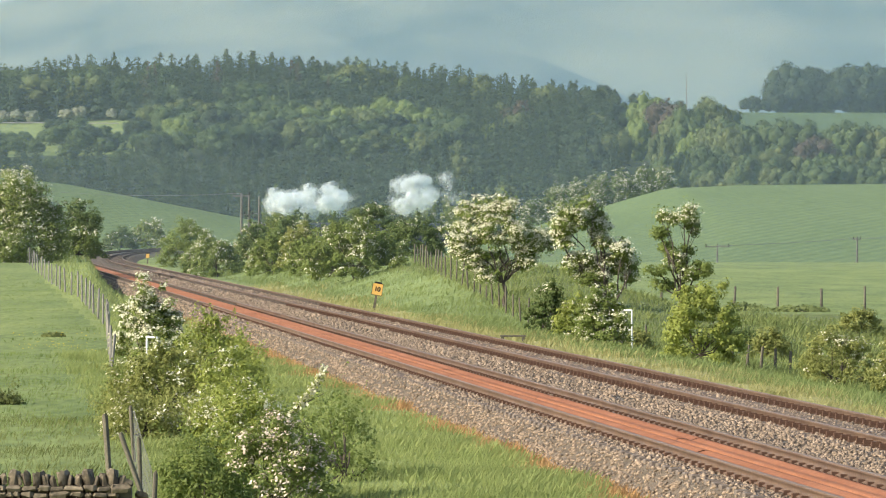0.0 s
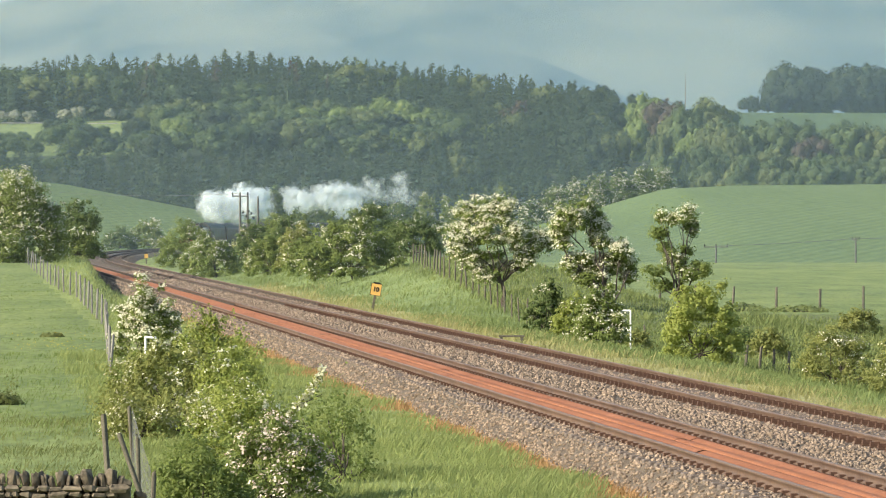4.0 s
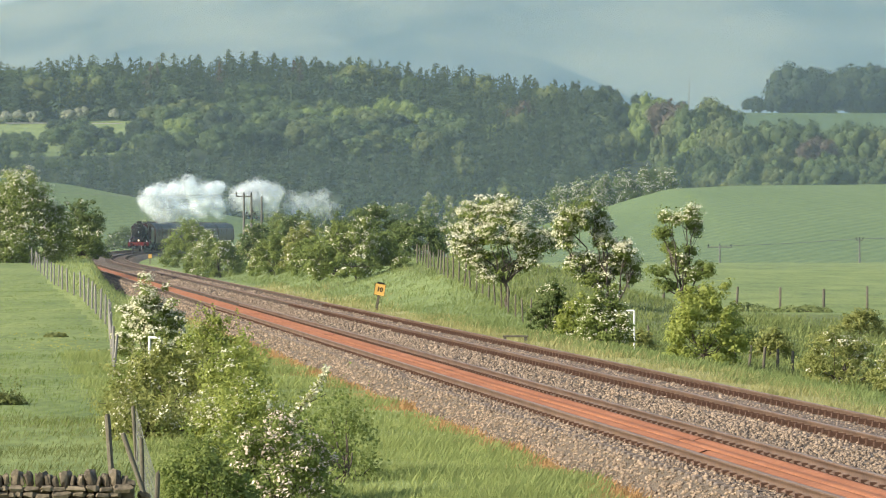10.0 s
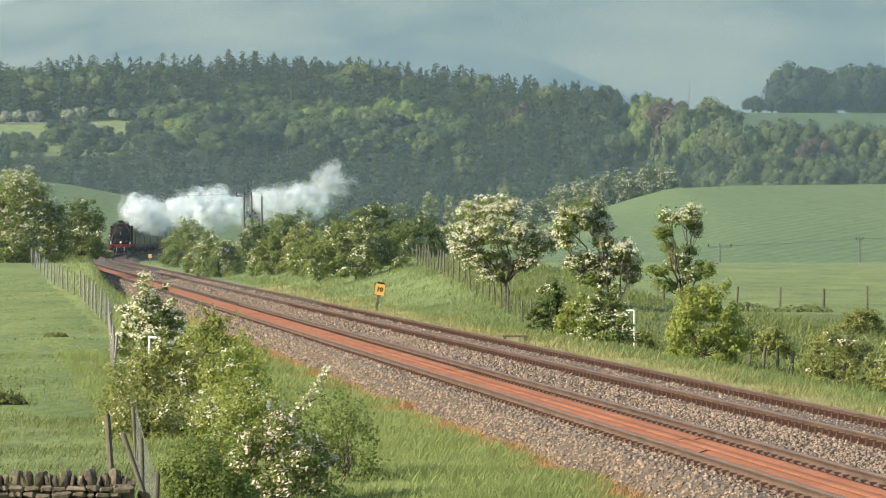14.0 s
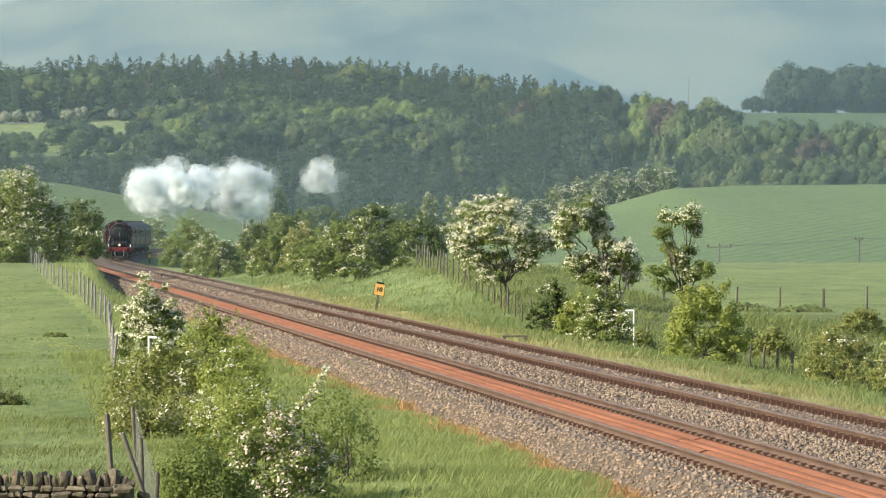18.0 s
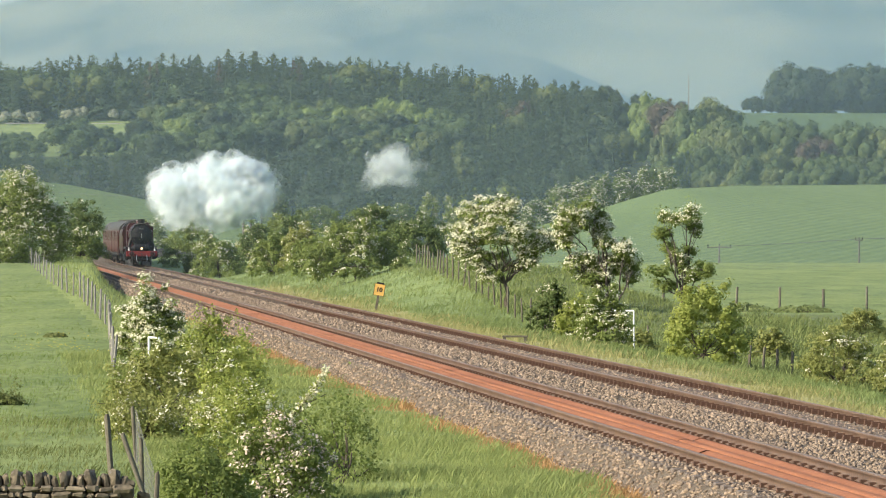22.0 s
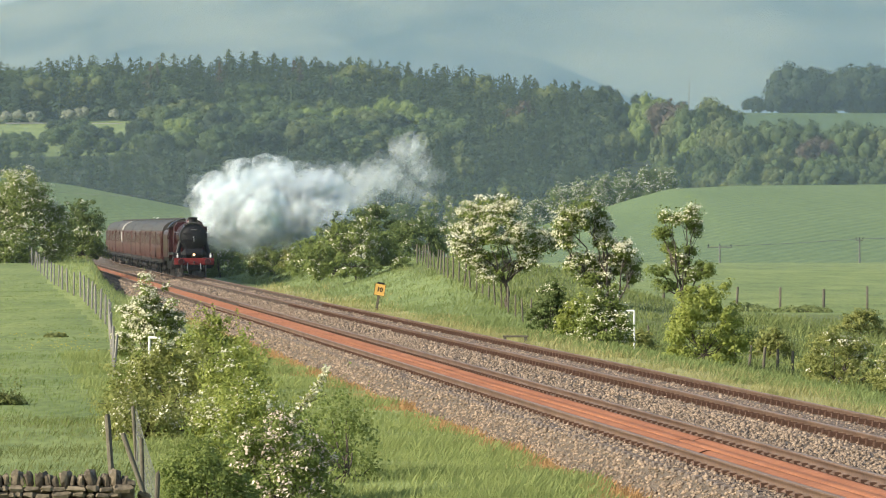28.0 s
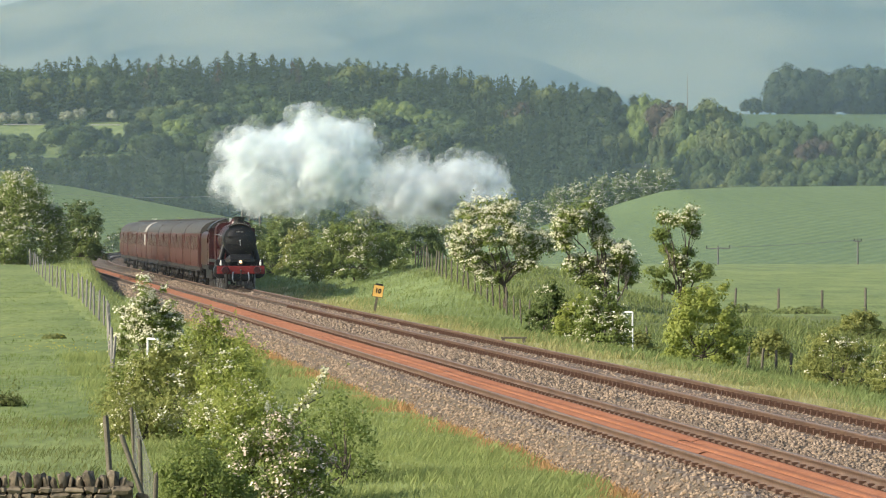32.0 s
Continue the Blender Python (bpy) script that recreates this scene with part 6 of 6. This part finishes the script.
def puff_mesh(seed, radius, count, mat):
    """A billow of steam: many soft overlapping lobes, the small ones towards the rim."""
    rng = np.random.default_rng(seed)
    bv, bf = ball()
    bt = np.concatenate([bf[:, [0, 1, 2]], bf[:, [0, 2, 3]]])
    vs, fs, slots, n0 = [], [], [], 0
    for _ in range(count):
        d = rng.normal(size=3)
        d /= np.linalg.norm(d)
        far = rng.random() ** 0.55
        c = d * far * radius * 0.86 * np.array([1.15, 1.0, 0.9])
        r = radius * (0.54 - 0.30 * far) * rng.uniform(0.7, 1.3)
        wob = 1 + 0.13 * np.sin(bv @ rng.normal(size=3) * 3 + rng.uniform(0, 6)) + 0.08 * np.sin(bv @ rng.normal(size=3) * 6 + rng.uniform(0, 6))
        vs.append(bv * (r * wob)[:, None] + c)
        slots += [int(far > 0.78)] * len(bt)
        fs.append(bt + n0)
        n0 += len(bv)
    me = quick("steam_billow", np.concatenate(vs), np.concatenate(fs), [mat, M_VEIL])
    me.polygons.foreach_set("material_index", slots)
    me.polygons.foreach_set("use_smooth", np.ones(len(me.polygons), bool))
    me.update()
    return me


def build_steam():
    dense = [puff_mesh(40 + i, 2.05, 28, M_STEAM) for i in range(5)]
    mid = [puff_mesh(50 + i, 2.0, 24, M_MIST) for i in range(4)]
    thin = [puff_mesh(60 + i, 2.0, 18, M_SHRED) for i in range(3)]
    group = "steam of the locomotive"
    puffs = [tagged(new("steam_puff", dense[i % 5]), "billowing white steam trailing from the locomotive chimney", "steam", group, "stuff") for i in range(18)]
    mists = [tagged(new("steam_cloud", mid[i % 4]), "paler steam spreading behind the plume", "steam", group, "stuff") for i in range(14)]
    wisps = [tagged(new("steam_wisp", thin[i % 3]), "thin grey-white steam drifting apart over the line", "steam", group, "stuff") for i in range(6)]
    return puffs, mists, wisps


LOCO, DRIVERS = build_locomotive()
TENDER = build_tender()
FIRST_COACH = build_coach()
COACHES = [FIRST_COACH] + [copy_thing(FIRST_COACH, Matrix()) for _ in range(6)]
# Pale patches paint the sunlit window and roof end of one coach.
part("sunlit_panel", Geo().box(-1.45, -1.42, 1.0, 3.4, 2.05, 2.9, 0.01), M_CONCRETE, COACHES[4], "pale grey patch painting a sunlit window in the coach side", at=pose(0.02, 0, 0))
part("sunlit_roof_end", Geo().loft([[(x * 1.03, yy, z + 0.035) for x, z in ((-1.30, 3.02), (-1.18, 3.32), (-0.92, 3.58), (-0.5, 3.76), (-0.5, 3.70), (-0.9, 3.52), (-1.14, 3.28), (-1.25, 3.02))] for yy in (0.8, 4.8)]), M_CONCRETE, COACHES[4], "whitish patch painting the sunlit end of the roof")
PUFFS, MISTS, WISPS = build_steam()

# Where the front of the train is, time by time: seconds and distance along the valley
RUN = ((0, 836), (3, 781), (6, 724), (9, 666), (13, 591), (17, 515), (19, 478), (21, 442), (23, 409), (25, 378), (28, 333), (30, 304), (32, 277))
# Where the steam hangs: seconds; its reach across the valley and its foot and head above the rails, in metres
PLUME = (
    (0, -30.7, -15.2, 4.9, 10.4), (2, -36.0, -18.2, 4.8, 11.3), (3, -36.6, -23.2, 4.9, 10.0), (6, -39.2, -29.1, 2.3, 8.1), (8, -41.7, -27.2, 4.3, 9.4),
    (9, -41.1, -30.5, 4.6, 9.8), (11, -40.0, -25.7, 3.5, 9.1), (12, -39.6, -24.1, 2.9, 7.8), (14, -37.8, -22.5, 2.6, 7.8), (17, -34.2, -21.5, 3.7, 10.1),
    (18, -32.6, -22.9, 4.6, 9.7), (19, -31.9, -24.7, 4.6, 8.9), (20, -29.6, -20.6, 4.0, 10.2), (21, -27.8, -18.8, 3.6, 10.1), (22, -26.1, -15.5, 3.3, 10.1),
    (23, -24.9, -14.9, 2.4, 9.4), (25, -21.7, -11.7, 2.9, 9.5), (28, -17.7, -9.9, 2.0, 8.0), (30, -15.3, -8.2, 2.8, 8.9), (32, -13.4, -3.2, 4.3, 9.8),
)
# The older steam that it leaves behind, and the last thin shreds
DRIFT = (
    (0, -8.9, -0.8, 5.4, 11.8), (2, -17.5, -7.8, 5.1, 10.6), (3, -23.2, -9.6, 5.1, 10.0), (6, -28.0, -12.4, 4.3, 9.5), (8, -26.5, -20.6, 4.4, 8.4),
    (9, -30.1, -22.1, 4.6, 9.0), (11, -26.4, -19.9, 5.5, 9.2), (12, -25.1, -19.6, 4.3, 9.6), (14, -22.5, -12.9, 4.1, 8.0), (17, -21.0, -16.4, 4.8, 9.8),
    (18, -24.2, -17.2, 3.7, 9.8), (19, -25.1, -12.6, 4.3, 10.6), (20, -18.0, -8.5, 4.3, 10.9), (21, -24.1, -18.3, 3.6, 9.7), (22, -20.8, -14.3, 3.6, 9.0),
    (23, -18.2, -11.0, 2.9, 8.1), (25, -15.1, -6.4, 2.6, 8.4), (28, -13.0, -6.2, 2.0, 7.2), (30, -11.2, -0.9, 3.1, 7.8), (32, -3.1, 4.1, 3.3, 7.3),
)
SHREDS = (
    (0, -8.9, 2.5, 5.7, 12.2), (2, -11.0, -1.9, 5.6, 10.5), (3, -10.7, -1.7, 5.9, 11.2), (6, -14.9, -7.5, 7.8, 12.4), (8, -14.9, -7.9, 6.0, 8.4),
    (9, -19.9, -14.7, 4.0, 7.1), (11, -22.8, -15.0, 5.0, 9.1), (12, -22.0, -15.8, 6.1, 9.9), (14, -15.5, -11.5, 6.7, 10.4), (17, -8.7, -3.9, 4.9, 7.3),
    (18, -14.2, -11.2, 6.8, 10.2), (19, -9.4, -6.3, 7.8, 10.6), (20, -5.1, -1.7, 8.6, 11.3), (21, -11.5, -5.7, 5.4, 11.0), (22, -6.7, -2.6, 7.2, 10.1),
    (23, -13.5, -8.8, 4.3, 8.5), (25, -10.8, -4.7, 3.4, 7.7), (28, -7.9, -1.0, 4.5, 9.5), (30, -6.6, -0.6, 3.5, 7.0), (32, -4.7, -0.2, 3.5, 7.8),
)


def front_at(t):
    """Distance of the train's front, a smooth curve through RUN."""
    ts, ys = [r[0] for r in RUN], [r[1] for r in RUN]
    i = max(0, min(len(ts) - 2, int(np.searchsorted(ts, t, "right")) - 1))
    slope = []
    for k in (i, i + 1):
        a, b = max(0, k - 1), min(len(ts) - 1, k + 1)
        slope.append((ys[b] - ys[a]) / (ts[b] - ts[a]))
    h = ts[i + 1] - ts[i]
    u = (t - ts[i]) / h
    return ((2 * u ** 3 - 3 * u ** 2 + 1) * ys[i] + (u ** 3 - 2 * u ** 2 + u) * h * slope[0]
            + (-2 * u ** 3 + 3 * u ** 2) * ys[i + 1] + (u ** 3 - u ** 2) * h * slope[1])


def back_along(y, length):
    """How far along the valley lies the point that is length metres behind y on the rails."""
    for _ in range(int(length // 5)):
        y += 5 * line_dir(y)[1]
    return y + (length % 5) * line_dir(y)[1]


def on_rails(y, wheelbase):
    a = Vector((float(line_x(y)), y, 0))
    yb = back_along(y, wheelbase)
    d = Vector((float(line_x(yb)), yb, 0)) - a
    return Matrix.Translation(a) @ Matrix.Rotation(math.atan2(-d.x, d.y), 4, "Z")


def motions():
    times = [i * 0.5 for i in range(65)]
    starts = [(LOCO, 0.0, 9.0), (TENDER, 11.2, 7.0)] + [(c, 19.2 + i * COACH, 17.0) for i, c in enumerate(COACHES)]
    for ob, behind, base in starts:
        walk(ob, [(t, on_rails(back_along(front_at(t), behind), base)) for t in times])
    # driving wheels roll without slip
    travelled = 0.0
    rows, last = [], front_at(0)
    for k in range(0, 32 * 30 + 1, 2):
        y = front_at(k / 30)
        travelled += last - y
        last = y
        rows.append((k / 30, math.degrees(travelled / 1.03)))
    for wheel in DRIVERS:
        place = wheel.matrix_basis.translation.copy()
        walk(wheel, [(t, pose(*place, a, 0, 0)) for t, a in rows])
    # steam billows: each holds its own place in the cloud and turns slowly
    rng = random.Random(5)

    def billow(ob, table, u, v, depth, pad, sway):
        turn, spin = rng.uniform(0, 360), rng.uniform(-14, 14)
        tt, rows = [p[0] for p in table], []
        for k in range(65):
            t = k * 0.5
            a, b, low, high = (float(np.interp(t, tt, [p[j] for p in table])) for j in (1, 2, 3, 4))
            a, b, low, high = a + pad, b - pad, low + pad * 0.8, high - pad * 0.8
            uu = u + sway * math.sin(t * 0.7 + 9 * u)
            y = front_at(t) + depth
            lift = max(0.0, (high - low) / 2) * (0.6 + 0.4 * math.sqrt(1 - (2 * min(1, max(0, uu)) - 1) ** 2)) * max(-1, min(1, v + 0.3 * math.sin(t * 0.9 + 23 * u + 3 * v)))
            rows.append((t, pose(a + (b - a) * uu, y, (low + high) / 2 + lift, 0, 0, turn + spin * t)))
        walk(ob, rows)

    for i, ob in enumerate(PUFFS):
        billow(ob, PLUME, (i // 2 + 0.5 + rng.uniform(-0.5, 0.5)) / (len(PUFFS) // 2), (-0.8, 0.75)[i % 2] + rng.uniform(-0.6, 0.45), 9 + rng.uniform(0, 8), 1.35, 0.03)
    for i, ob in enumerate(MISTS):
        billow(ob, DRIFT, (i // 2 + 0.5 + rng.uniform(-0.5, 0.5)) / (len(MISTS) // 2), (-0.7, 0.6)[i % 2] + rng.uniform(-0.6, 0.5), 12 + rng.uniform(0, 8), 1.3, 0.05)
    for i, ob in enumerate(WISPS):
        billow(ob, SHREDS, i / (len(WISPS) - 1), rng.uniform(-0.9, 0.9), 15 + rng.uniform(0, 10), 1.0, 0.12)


motions()
